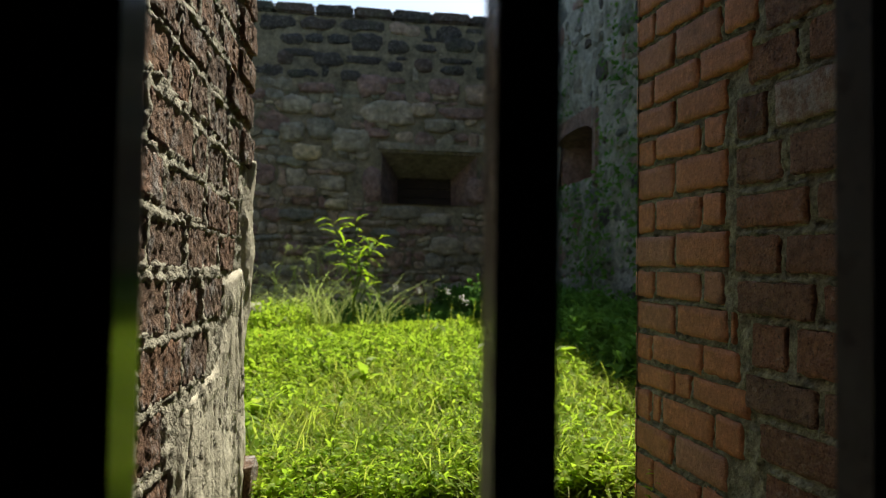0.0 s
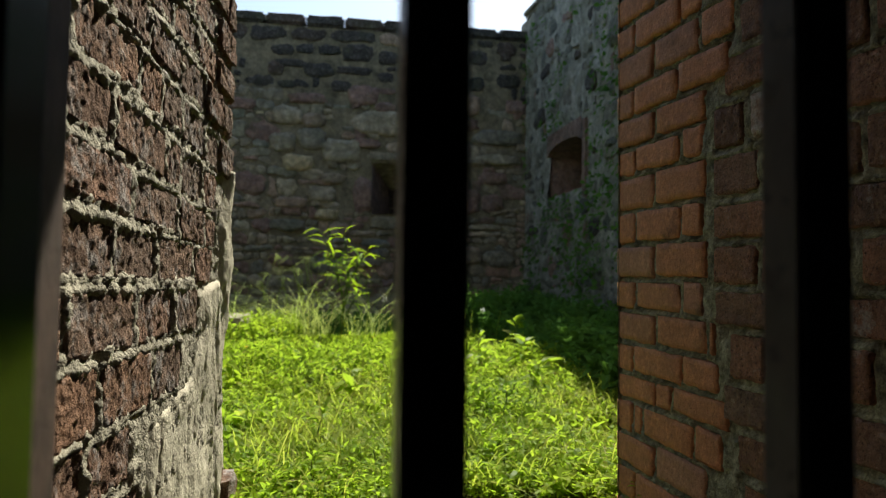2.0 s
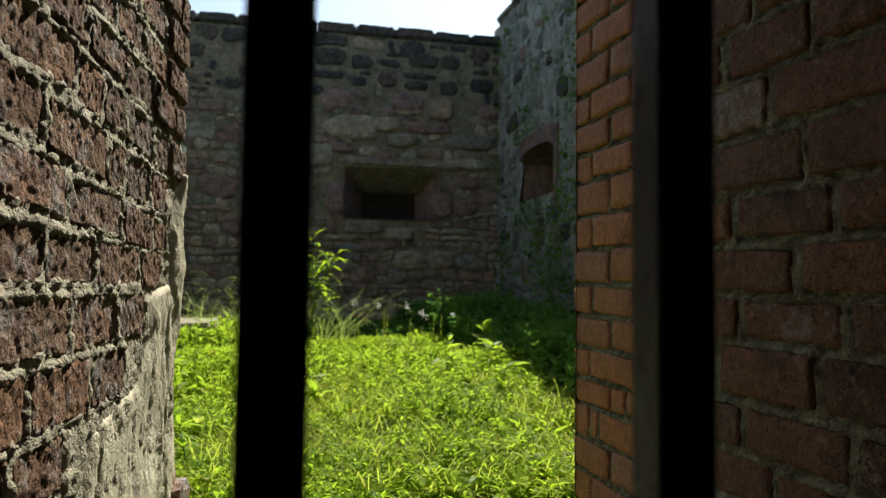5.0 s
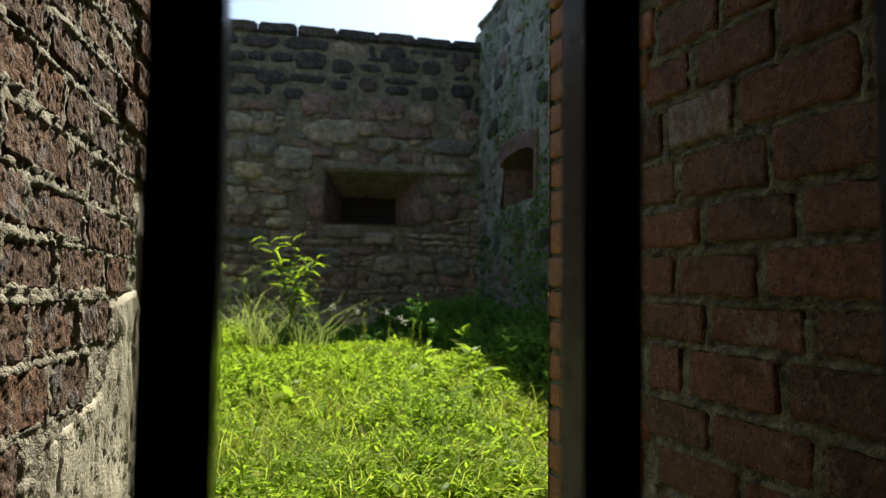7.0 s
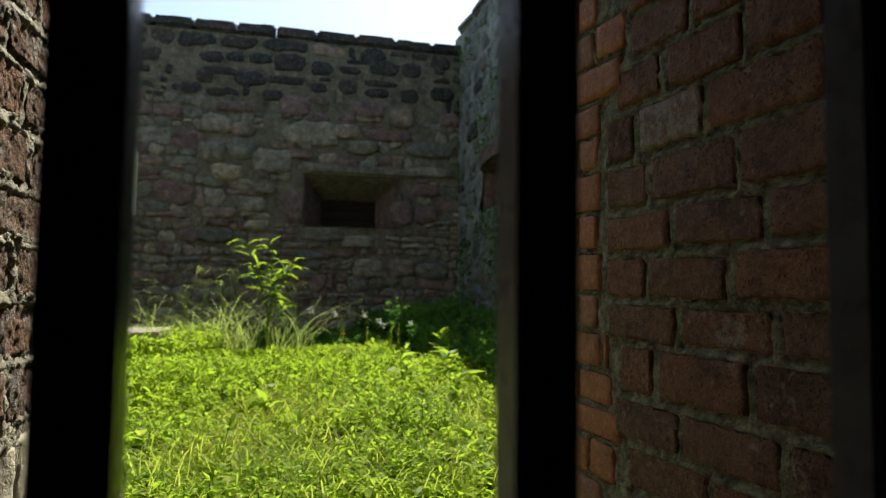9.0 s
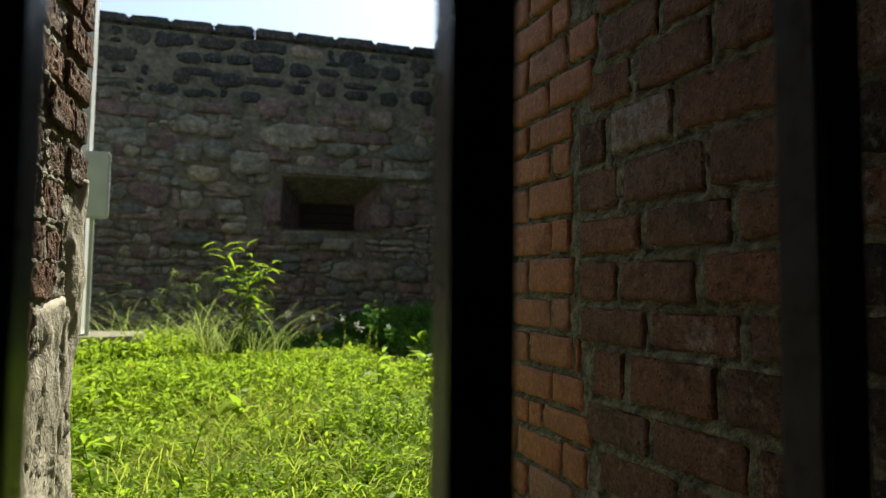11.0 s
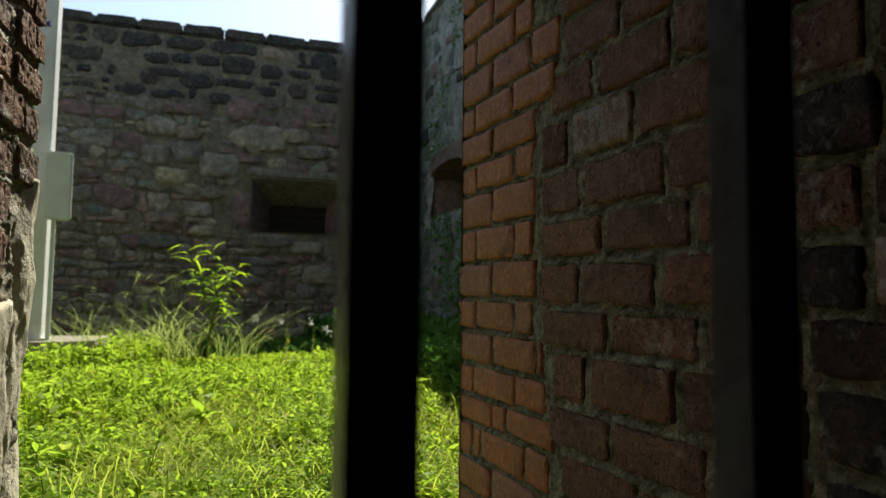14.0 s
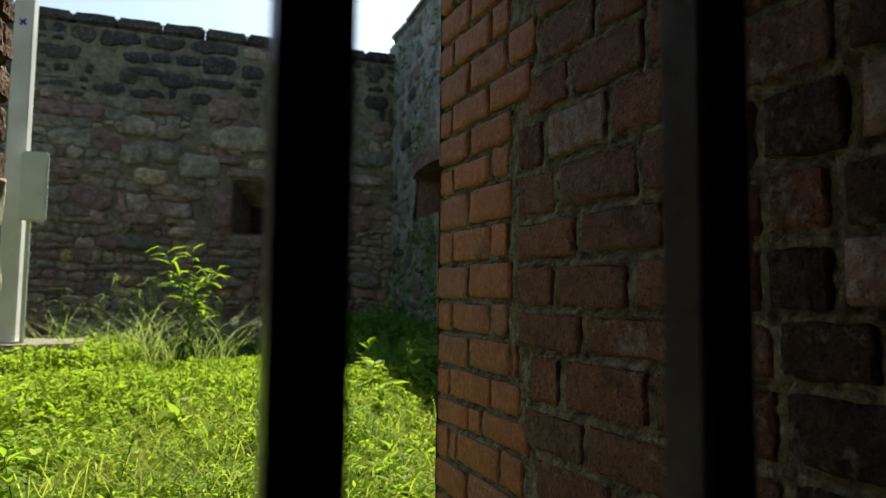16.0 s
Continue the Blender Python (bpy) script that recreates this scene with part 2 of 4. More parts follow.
# ---- mesh helpers ----
def obj(name, verts, faces, mat, parent=None, label="", smooth=False):
    me = bpy.data.meshes.new(name)
    me.from_pydata([tuple(v) for v in verts], [], faces)
    me.update()
    if smooth:
        me.polygons.foreach_set("use_smooth", [True] * len(me.polygons))
    if mat:
        me.materials.append(mat)
    ob = new(name, me)
    if parent:
        ob.parent = parent
    if label:
        tagged(ob, label)
    return ob


def part(name, bm, mat, parent=None, label="", smooth=False):
    me = bpy.data.meshes.new(name)
    bm.to_mesh(me)
    bm.free()
    if smooth:
        me.polygons.foreach_set("use_smooth", [True] * len(me.polygons))
    me.materials.append(mat)
    ob = new(name, me)
    if parent:
        ob.parent = parent
    if label:
        tagged(ob, label)
    return ob


def box_bm(x0, x1, y0, y1, z0, z1, bevel=0.0, seg=2):
    bm = bmesh.new()
    bmesh.ops.create_cube(bm, size=1)
    for v in bm.verts:
        v.co = Vector(((x0 + x1) / 2 + v.co.x * (x1 - x0), (y0 + y1) / 2 + v.co.y * (y1 - y0), (z0 + z1) / 2 + v.co.z * (z1 - z0)))
    if bevel:
        bmesh.ops.bevel(bm, geom=bm.edges[:], offset=bevel, segments=seg, affect="EDGES", clamp_overlap=True)
    return bm


def fbm(x, y, z, s):
    p = Vector((x * s, y * s, z * s))
    return noise.noise(p) + 0.5 * noise.noise(p * 2.1) + 0.25 * noise.noise(p * 4.3)


def sheet(name, us, vs, place, mat, hole=None, parent=None):
    """A grid of quads over the lines us and vs; hole(u, v) leaves cells out."""
    verts = [place(u, v) for v in vs for u in us]
    n, faces = len(us), []
    for j in range(len(vs) - 1):
        for i in range(n - 1):
            if hole and hole((us[i] + us[i + 1]) / 2, (vs[j] + vs[j + 1]) / 2):
                continue
            a = j * n + i
            faces.append((a, a + 1, a + n + 1, a + n))
    return obj(name, verts, faces, mat, parent, smooth=True)


def lines(a, b, step, extra=()):
    n = max(1, int(round((b - a) / step)))
    vals = [a + (b - a) * k / n for k in range(n + 1)]
    for e in extra:
        k = min(range(len(vals)), key=lambda i: abs(vals[i] - e))
        vals[k] = e
    return sorted(vals)


def ground_z(x, y):
    s = min(1.0, max(0.0, (y - 1.3) / 4.2))
    s = s * s * (3 - 2 * s)
    return -0.05 + 0.13 * s + 0.05 * fbm(x, y, 0, 0.9) * min(1, max(0, y - 1.3)) * 0.6


# ---- structure: the passage through the building's wall ----
XR = lambda y: 0.6865 - 0.0517 * (y - 1)
XL = lambda y: -0.2001 + 0.0748 * (y - 1)
Y_IN, Y_R, Y_L, LINTEL = -0.35, 1.432, 1.465, 1.98

wall_right = tagged(new("wall_right"), "thick brick wall at the passage's side with orange repaired quoins", "wall", kind="structure")
wall_left = tagged(new("wall_left"), "rough old brick wall of the passage with flaking stucco", "wall", kind="structure")
rng = random.Random(5)


part("core", box_bm(0.735, 2.39, Y_IN, Y_R - 0.012, -0.4, 4.4), DARK_PLASTER, wall_right)
part("core", box_bm(-6.2, -0.335, Y_IN, Y_L - 0.012, -0.4, 4.4), DARK_PLASTER, wall_left)
obj("mortar_end", [(0.66, Y_R - 0.01, -0.35), (0.75, Y_R - 0.01, -0.35), (0.75, Y_R - 0.01, LINTEL), (0.66, Y_R - 0.01, LINTEL)], [(0, 1, 2, 3)], DAMP_MORTAR, wall_right)
obj("mortar_end", [(-0.36, Y_L - 0.01, -0.35), (-0.175, Y_L - 0.01, -0.35), (-0.175, Y_L - 0.01, LINTEL), (-0.36, Y_L - 0.01, LINTEL)], [(0, 1, 2, 3)], MORTAR, wall_left)
lintel = part("wall_above", box_bm(-0.335, 0.735, Y_IN, Y_R - 0.005, LINTEL, 4.4), DARK_PLASTER)
tagged(lintel, "masonry above the barred passage", "wall", kind="structure")
# sill and floor are out of view; low and dark to limit bounce
sill = part("sill", box_bm(-0.335, 0.735, 1.15, Y_R - 0.03, -0.4, -0.06, 0.01), EARTH)
tagged(part("passage_floor", box_bm(-0.335, 0.735, Y_IN, 1.15, -0.45, -0.36, 0.01), EARTH), "unseen passage floor, set low and dark to cut bounced sun", "floor", kind="structure")
tagged(sill, "unseen sill of the passage, coloured dark to cut bounced sun", "sill", kind="structure")

# the dark room behind the bars
room = tagged(new("wall_room"), "dark plastered room behind the bars", "wall", kind="structure")
part("wall_back", box_bm(-3.0, 3.5, -3.7, -3.5, -0.9, 2.6), DARK_PLASTER, room)
part("wall_side", box_bm(-3.2, -3.0, -3.5, Y_IN - 0.002, -0.9, 2.6), DARK_PLASTER, room)
part("wall_side", box_bm(3.5, 3.7, -3.5, Y_IN - 0.002, -0.9, 2.6), DARK_PLASTER, room)
part("wall_below", box_bm(-3.2, 3.7, Y_IN - 0.1, Y_IN - 0.002, -0.9, -0.36), DARK_PLASTER, room)
part("wall_front", box_bm(2.39, 3.7, Y_IN, 0.0, -0.9, 2.6), DARK_PLASTER, room)
tagged(part("floor", box_bm(-3.2, 3.7, -3.7, Y_IN, -1.0, -0.9), CONCRETE), "bare concrete floor of the dark room", "floor", kind="structure")
tagged(part("ceiling", box_bm(-3.2, 3.7, -3.7, Y_IN, 2.6, 2.8), DARK_PLASTER), "dark plastered ceiling", "ceiling", kind="structure")


LAID = {1: [], -1: []}


def brick(parent, mat, side, xf, y0, y1, z0, z1, proud, rough, nu=9, nv=5, tilt=0.0, worn=0.006):
    """A worn brick in a wall that faces side (+1: towards +x). Its face lies proud of the wall line xf(y)."""
    rr = rng.random() * 90
    LAID[side].append((y0, y1, z0, z1))
    L, H, depth = y1 - y0, z1 - z0, 0.05
    verts, faces = [], []
    e0, e1 = 0.003 / L, 0.003 / H
    radii = [worn * rng.uniform(0.5, 2.2) for _ in range(4)]
    us = [0, e0] + [e0 + (1 - 2 * e0) * k / (nu - 3) for k in range(1, nu - 3)] + [1 - e0, 1]
    vs = [0, e1] + [e1 + (1 - 2 * e1) * k / (nv - 3) for k in range(1, nv - 3)] + [1 - e1, 1]
    for v in vs:
        for u in us:
            y, z = y0 + u * L, z0 + v * H
            e = min(u * L, (1 - u) * L, v * H, (1 - v) * H)
            edge = u in (0, 1) or v in (0, 1)
            d = proud + rough * 0.55 * fbm(y, z, rr, 18) + 0.5 * rough * fbm(y, z, rr, 75) - (rough * 0.8 * max(0, noise.noise(Vector((y * 190, z * 75, rr))) - 0.2) if nu > 20 else 0) - (0.0035 if edge else 0)
            wob = (0.0022 if rough < 0.004 else 0.006) if edge else 0.0
            y += wob * noise.noise(Vector((y * 40, z * 40, rr))) * 2
            z += wob * noise.noise(Vector((y * 40, z * 40, rr + 9))) * 2 + tilt * (u - 0.5) * L
            r = radii[(u > 0.5) + 2 * (v > 0.5)]
            du, dv = r - min(u, 1 - u) * L, r - min(v, 1 - v) * H
            if du > 0 and dv > 0 and math.hypot(du, dv) > r:
                k = 1 - r / math.hypot(du, dv)
                y += du * k * (1 if u < 0.5 else -1)
                z += dv * k * (1 if v < 0.5 else -1)
                d -= 0.002
            verts.append((xf(y) + side * d, y, z))
    n = len(us)
    for j in range(len(vs) - 1):
        for i in range(n - 1):
            a = j * n + i
            q = (a, a + 1, a + n + 1, a + n)
            faces.append(q if side > 0 else q[::-1])
    rim = [i for i in range(n)] + [j * n + n - 1 for j in range(1, len(vs))] + [(len(vs) - 1) * n + i for i in range(n - 2, -1, -1)] + [j * n for j in range(len(vs) - 2, 0, -1)]
    base = len(verts)
    for k in rim:
        x, y, z = verts[k]
        verts.append((x - side * depth, y, z))
    for k in range(len(rim)):
        k2 = (k + 1) % len(rim)
        q = (rim[k], base + k, base + k2, rim[k2])
        faces.append(q if side > 0 else q[::-1])
    return obj("brick", verts, faces, mat, parent, smooth=True)


# right wall, inner old courses: each from its upper bed, with the joints from the seam inwards
BEDS_R = (1.033, 0.956, 0.881, 0.797, 0.715, 0.643, 0.569, 0.501, 0.418, 0.344, 0.270)
ROWS_R = ((1.016, 0.856, 0.742, 0.62), (1.060, 0.925, 0.748, 0.62), (1.088, 0.997, 0.826, 0.62, 0.48), (1.090, 0.963, 0.765, 0.575, 0.47), (1.090, 0.904, 0.716, 0.57, 0.49), (1.088, 0.967, 0.783, 0.573, 0.49),
          (1.085, 0.892, 0.706, 0.56), (1.048, 0.948, 0.747, 0.555), (1.062, 0.889, 0.694, 0.548), (1.025, 0.828, 0.63))
PALE_AT = ((2, 1), (5, 4), (3, 4))
SALTED = ((6, 1), (2, 3), (0, 2), (4, 3))
P_R = 0.0748
for k in range(-14, 23):
    if 0 <= k < len(ROWS_R):
        top, low, ends = BEDS_R[k], BEDS_R[k + 1], list(ROWS_R[k])
    else:
        top = BEDS_R[0] - P_R * k if k < 0 else BEDS_R[-1] - P_R * (k - len(ROWS_R))
        low, ends = top - P_R, [1.075 - rng.random() * 0.06]
    if top > LINTEL:
        continue
    while ends[-1] > 0.02:
        ends.append(ends[-1] - rng.choice((0.205, 0.205, 0.105, 0.19)) + rng.uniform(-0.01, 0.01))
    for i, (a, b) in enumerate(zip(ends, ends[1:])):
        g = rng.uniform(0.006, 0.010)
        wide = 0.006 if (k, i) in ((1, 1), (2, 1), (3, 1), (6, 2), (7, 1), (5, 2)) else 0
        # bricks farther in and lower down are coloured darker for the fading light
        mat = PALE_BRICK if (k, i) in PALE_AT else SALT_BRICK if (k, i) in SALTED else SHADE_BRICK if a < 0.6 else DUSKY_BRICK if a < 0.68 or (a < 0.8 and low < 0.5) or rng.random() < 0.12 else INNER_BRICK
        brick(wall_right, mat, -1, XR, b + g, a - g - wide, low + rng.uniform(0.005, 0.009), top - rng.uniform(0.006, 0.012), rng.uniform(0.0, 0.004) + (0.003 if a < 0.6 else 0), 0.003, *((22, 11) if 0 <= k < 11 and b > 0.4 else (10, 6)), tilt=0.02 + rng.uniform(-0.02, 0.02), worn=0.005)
# right wall, newer quoins: courses from their beds, stretchers and closers in turn
BEDS_Q = (1.061, 0.989, 0.924, 0.861, 0.800, 0.726, 0.655, 0.583, 0.517, 0.449, 0.387, 0.331, 0.262)
BOND = {0: (1.28, 1.12, 1.02), 1: (1.36, 1.19, 1.035), 8: (1.274, 1.10, 1.078), 9: (1.362, 1.18, 1.068), 10: (1.275, 1.214, 1.045), 11: (1.365, 1.325, 1.145, 1.06)}
for k in range(-13, 20):
    if 0 <= k < len(BEDS_Q) - 1:
        top, low = BEDS_Q[k], BEDS_Q[k + 1]
    else:
        top = BEDS_Q[0] - 0.0685 * k if k < 0 else BEDS_Q[-1] - 0.0685 * (k - len(BEDS_Q) + 1)
        low = top - 0.0685
    if top > LINTEL:
        continue
    ends = (Y_R,) + BOND.get(k, (1.275, 1.104) if k % 2 == 0 else (1.354, 1.182, 1.112))
    for i, (a, b) in enumerate(zip(ends, ends[1:])):
        g = rng.uniform(0.004, 0.0065)
        brick(wall_right, QUOIN_BRICK, -1, XR, b + g, a - (g if i else 0) + rng.uniform(-0.002, 0.002), low + rng.uniform(0.004, 0.006), top - rng.uniform(0.004, 0.007), rng.uniform(0.001, 0.004), 0.0012, 12, 8, tilt=0.03 + rng.uniform(-0.008, 0.008), worn=0.004)

# left wall: thick uneven courses, bare where the stucco has fallen
def stucco_edge(z):
    pts = ((-0.4, 0.90), (0.30, 0.95), (0.37, 0.97), (0.404, 1.153), (0.476, 1.235), (0.552, 1.24), (0.571, 1.335), (0.74, 1.375), (0.79, 1.40), (0.815, 1.60))
    for (z0, e0), (z1, e1) in zip(pts, pts[1:]):
        if z0 <= z <= z1:
            return e0 + (e1 - e0) * (z - z0) / (z1 - z0)
    return 1.6 if z > 0 else 0.9


# beds of the left wall: height one metre in, and the fall outwards
BEDS_L = ((1.005, -0.03), (0.937, -0.035), (0.866, -0.055), (0.788, -0.055), (0.708, -0.055), (0.638, -0.015), (0.563, 0.0), (0.480, 0.0), (0.395, -0.02), (0.312, -0.02))
ROWS_L = ((0.60, 0.76, 0.93, 1.06, 1.20, 1.33), (0.66, 0.81, 0.957, 1.105, 1.26, 1.38), (0.72, 0.927, 1.017, 1.115, 1.262, 1.365), (0.66, 0.842, 1.04, 1.123, 1.256, 1.36),
          (0.70, 0.908, 1.118, 1.28, 1.367), (0.65, 0.853, 1.015, 1.215, 1.345), (0.733, 0.936, 1.110, 1.25), (0.64, 0.825, 1.01, 1.155), (0.58, 0.79, 0.93))
P_L = 0.0815
for k in range(-13, 16):
    n = len(BEDS_L) - 1
    if 0 <= k < n:
        (top, fall), low, ends = BEDS_L[k], BEDS_L[k + 1][0], list(ROWS_L[k])
    else:
        top = BEDS_L[0][0] - 0.074 * k if k < 0 else BEDS_L[-1][0] - P_L * (k - n)
        low, fall, ends = top - (0.074 if k < 0 else P_L), -0.02, [0.66 + rng.uniform(-0.05, 0.05)]
    if top > LINTEL or top < -0.36:
        continue
    while ends[-1] < Y_L - 0.06:
        ends.append(min(Y_L, ends[-1] + rng.choice((0.21, 0.2, 0.11, 0.16)) + rng.uniform(-0.012, 0.012)))
    if Y_L - ends[-1] < 0.05:
        ends[-1] = Y_L
    while ends[0] > 0.02:
        ends.insert(0, ends[0] - rng.choice((0.21, 0.2, 0.11)) + rng.uniform(-0.01, 0.01))
    for a, b in zip(ends, ends[1:]):
        mid = (a + b) / 2
        z = (top + low) / 2 + fall * (mid - 1)
        if mid > stucco_edge(z) - 0.01:
            continue
        b = min(b, stucco_edge(z) + 0.03)
        g = rng.uniform(0.004, 0.009)
        h = (top - low) / 2 - rng.uniform(0.004, 0.0095)
        out = 0.009 if b > Y_L - 0.1 and z > 0.78 else 0
        brick(wall_left, OLD_BRICK, 1, XL, a + g, b - g * (0.6 if b < Y_L else 0), z - h, z + h, rng.uniform(-0.0018, 0.0020) + out, 0.0040, *((60, 24) if b > 0.6 and 0.2 < z < 1.2 else (9, 6)), tilt=fall + rng.uniform(-0.02, 0.02), worn=0.008)


def joint_bed(side, xf, under, top_joint, low_joint, upright, lump, smear):
    """The mortar: struck back under the bricks above, fuller on the bricks below, and well behind the bricks' faces."""
    bins = {}
    for r in LAID[side]:
        for q in range(int((r[2] - 0.03) / 0.04) - 1, int((r[3] + 0.03) / 0.04) + 2):
            bins.setdefault(q, []).append(r)

    def place(u, v):
        above = below = 0.03
        inside = 0.0
        for y0, y1, z0, z1 in bins.get(int(v / 0.04), ()):
            if y0 - 0.001 < u < y1 + 0.001:
                if z0 < v < z1:
                    inside = max(1e-4, min(u - y0, y1 - u, v - z0, z1 - v))
                    break
                if v <= z0:
                    above = min(above, z0 - v)
                else:
                    below = min(below, v - z1)
        rough = lump * (0.8 * fbm(u, v, 7, 19) + fbm(u, v, 2, 62))
        if inside:
            d = max(under, smear - 0.8 * inside + 1.6 * rough)
        elif above < 0.029 or below < 0.029:
            s = above / (above + below + 1e-6)
            d = top_joint + (low_joint - top_joint) * min(1, s * 1.3) + rough
        else:
            d = upright + rough
        return (xf(u) + side * d, u, v)

    return place


sheet("mortar_bed", lines(Y_IN, Y_R - 0.008, 0.0045), lines(-0.35, LINTEL, 0.0045), joint_bed(-1, XR, -0.012, -0.010, 0.0018, -0.0012, 0.0030, -0.003), DAMP_MORTAR, parent=wall_right)
sheet("mortar_bed", lines(Y_IN, Y_L - 0.008, 0.0045), lines(-0.35, LINTEL, 0.0045), joint_bed(1, XL, -0.010, -0.0028, 0.0018, 0.0006, 0.0040, 0.0015), MORTAR, parent=wall_left)


def stucco_place(u, v):
    edge = u - stucco_edge(v) - 0.02 * fbm(u, v, 4, 9)
    lift = min(1.0, max(0.0, edge / 0.055))
    y = u + (0.10 * max(0, (0.34 - v) / 0.3) * max(0, (u - 1.3) / 0.2) if v < 0.34 else 0) + 0.006 * fbm(u, v, 3, 25) * (u > 1.4)
    round_off = max(0.0, (u - 1.44) / 0.045) ** 2 * 0.012
    way = u + 0.012 * noise.noise(Vector((v * 9, 1.0, 3.0)))
    crack = math.exp(-((way - 1.045) / 0.005) ** 2) * (v < 0.43) + 0.8 * math.exp(-((way - 1.385) / 0.007) ** 2) * (v < 0.66) + 0.5 * math.exp(-((way - 1.20) / 0.005) ** 2) * (v < 0.36)
    x = XL(u) - 0.012 + lift * (0.0160 + 0.008 * min(1, max(0, (v - 0.45) / 0.15)) + 0.006 * fbm(u * 1.6, v * 0.7, 8, 11) + 0.0022 * fbm(u * 1.5, v * 0.6, 8, 70)) - round_off - 0.007 * crack * lift
    return (x, y, v)


stucco = sheet("stucco", lines(0.85, 1.488, 0.006), lines(-0.2, 0.86, 0.006), stucco_place, STUCCO, lambda u, v: u < stucco_edge(v) + 0.02 * fbm(u, v, 4, 9) - 0.004, wall_left)
tagged(stucco, "grey sand stucco, cracked and broken off")

# ---- structure: the yard ----
ground = sheet("ground", lines(-60, 60, 1.0, (-6, 2.39)), lines(1.2, 90, 0.5), lambda u, v: (u, v, ground_z(u, v) if abs(u) < 7 and v < 8.5 else 0.15), SOIL)
tagged(ground, "dark mossy soil of the overgrown yard", "ground", kind="structure")

Y_F, X_W, TOP = 7.99, 2.39, 3.445
srng = random.Random(11)


def stone_mesh(poly, bulge, place):
    """A stone from its outline: a domed, uneven face and sides that run into the wall."""
    n = len(poly)
    cx, cy = sum(p[0] for p in poly) / n, sum(p[1] for p in poly) / n
    seed = srng.random() * 50
    verts, faces = [], []
    for s, d in ((1.0, -0.09), (1.0, 0.0), (0.92, 0.8), (0.55, 1.0)):
        for u, v in poly:
            uu, vv = cx + (u - cx) * s, cy + (v - cy) * s
            off = d * bulge if d > 0 else d
            if d > 0:
                off += bulge * 0.55 * noise.noise(Vector((uu * 9, vv * 9, seed)))
            verts.append(place(uu, vv, off))
    verts.append(place(cx, cy, bulge * (1.0 + 0.4 * noise.noise(Vector((cx, cy, seed))))))
    for r in range(3):
        for i in range(n):
            j = (i + 1) % n
            faces.append((r * n + i, r * n + j, (r + 1) * n + j, (r + 1) * n + i))
    for i in range(n):
        faces.append((3 * n + i, 3 * n + (i + 1) % n, 4 * n))
    return verts, faces


def block(u0, u1, lo, hi, gap):
    """The outline of a roughly squared stone between two wavy bed joints, with knocked-off corners."""
    g = gap / 2
    w, h = u1 - u0 - gap, hi((u0 + u1) / 2) - lo((u0 + u1) / 2) - gap
    if w < 0.03 or h < 0.02:
        return None
    t0, t1 = srng.uniform(-0.14, 0.14) * h, srng.uniform(-0.14, 0.14) * h
    L = lambda v: u0 + g + t0 * v
    R = lambda v: u1 - g + t1 * v
    c = [min(w * 0.4, h * 0.5) * srng.uniform(0.3, 1.0) for _ in range(4)]
    j = lambda: srng.uniform(-0.11, 0.11) * h
    lo_, hi_ = lambda u: lo(u) + g, lambda u: hi(u) - g
    pts = [(L(-1) + c[0], lo_(u0) + j() * 0.4), (u0 + 0.5 * w + j(), lo_((u0 + u1) / 2) + j()), (R(-1) - c[1], lo_(u1) + j() * 0.4),
           (R(-0.6), lo_(u1) + c[1] * 0.8), (R(0) + j(), (lo_(u1) + hi_(u1)) / 2), (R(0.6), hi_(u1) - c[2] * 0.8),
           (R(1) - c[2], hi_(u1) + j() * 0.4), (u0 + 0.5 * w + j(), hi_((u0 + u1) / 2) + j()), (L(1) + c[3], hi_(u0) + j() * 0.4),
           (L(0.6), hi_(u0) - c[3] * 0.8), (L(0) + j(), (lo_(u0) + hi_(u0)) / 2), (L(-0.6), lo_(u0) + c[0] * 0.8)]
    out = []
    for p, q in zip(pts, pts[1:] + pts[:1]):
        d = 0.16 * math.hypot(q[0] - p[0], q[1] - p[1])
        out += [p, ((p[0] + q[0]) / 2 + srng.uniform(-d, d), (p[1] + q[1]) / 2 + srng.uniform(-d, d))]
    return out


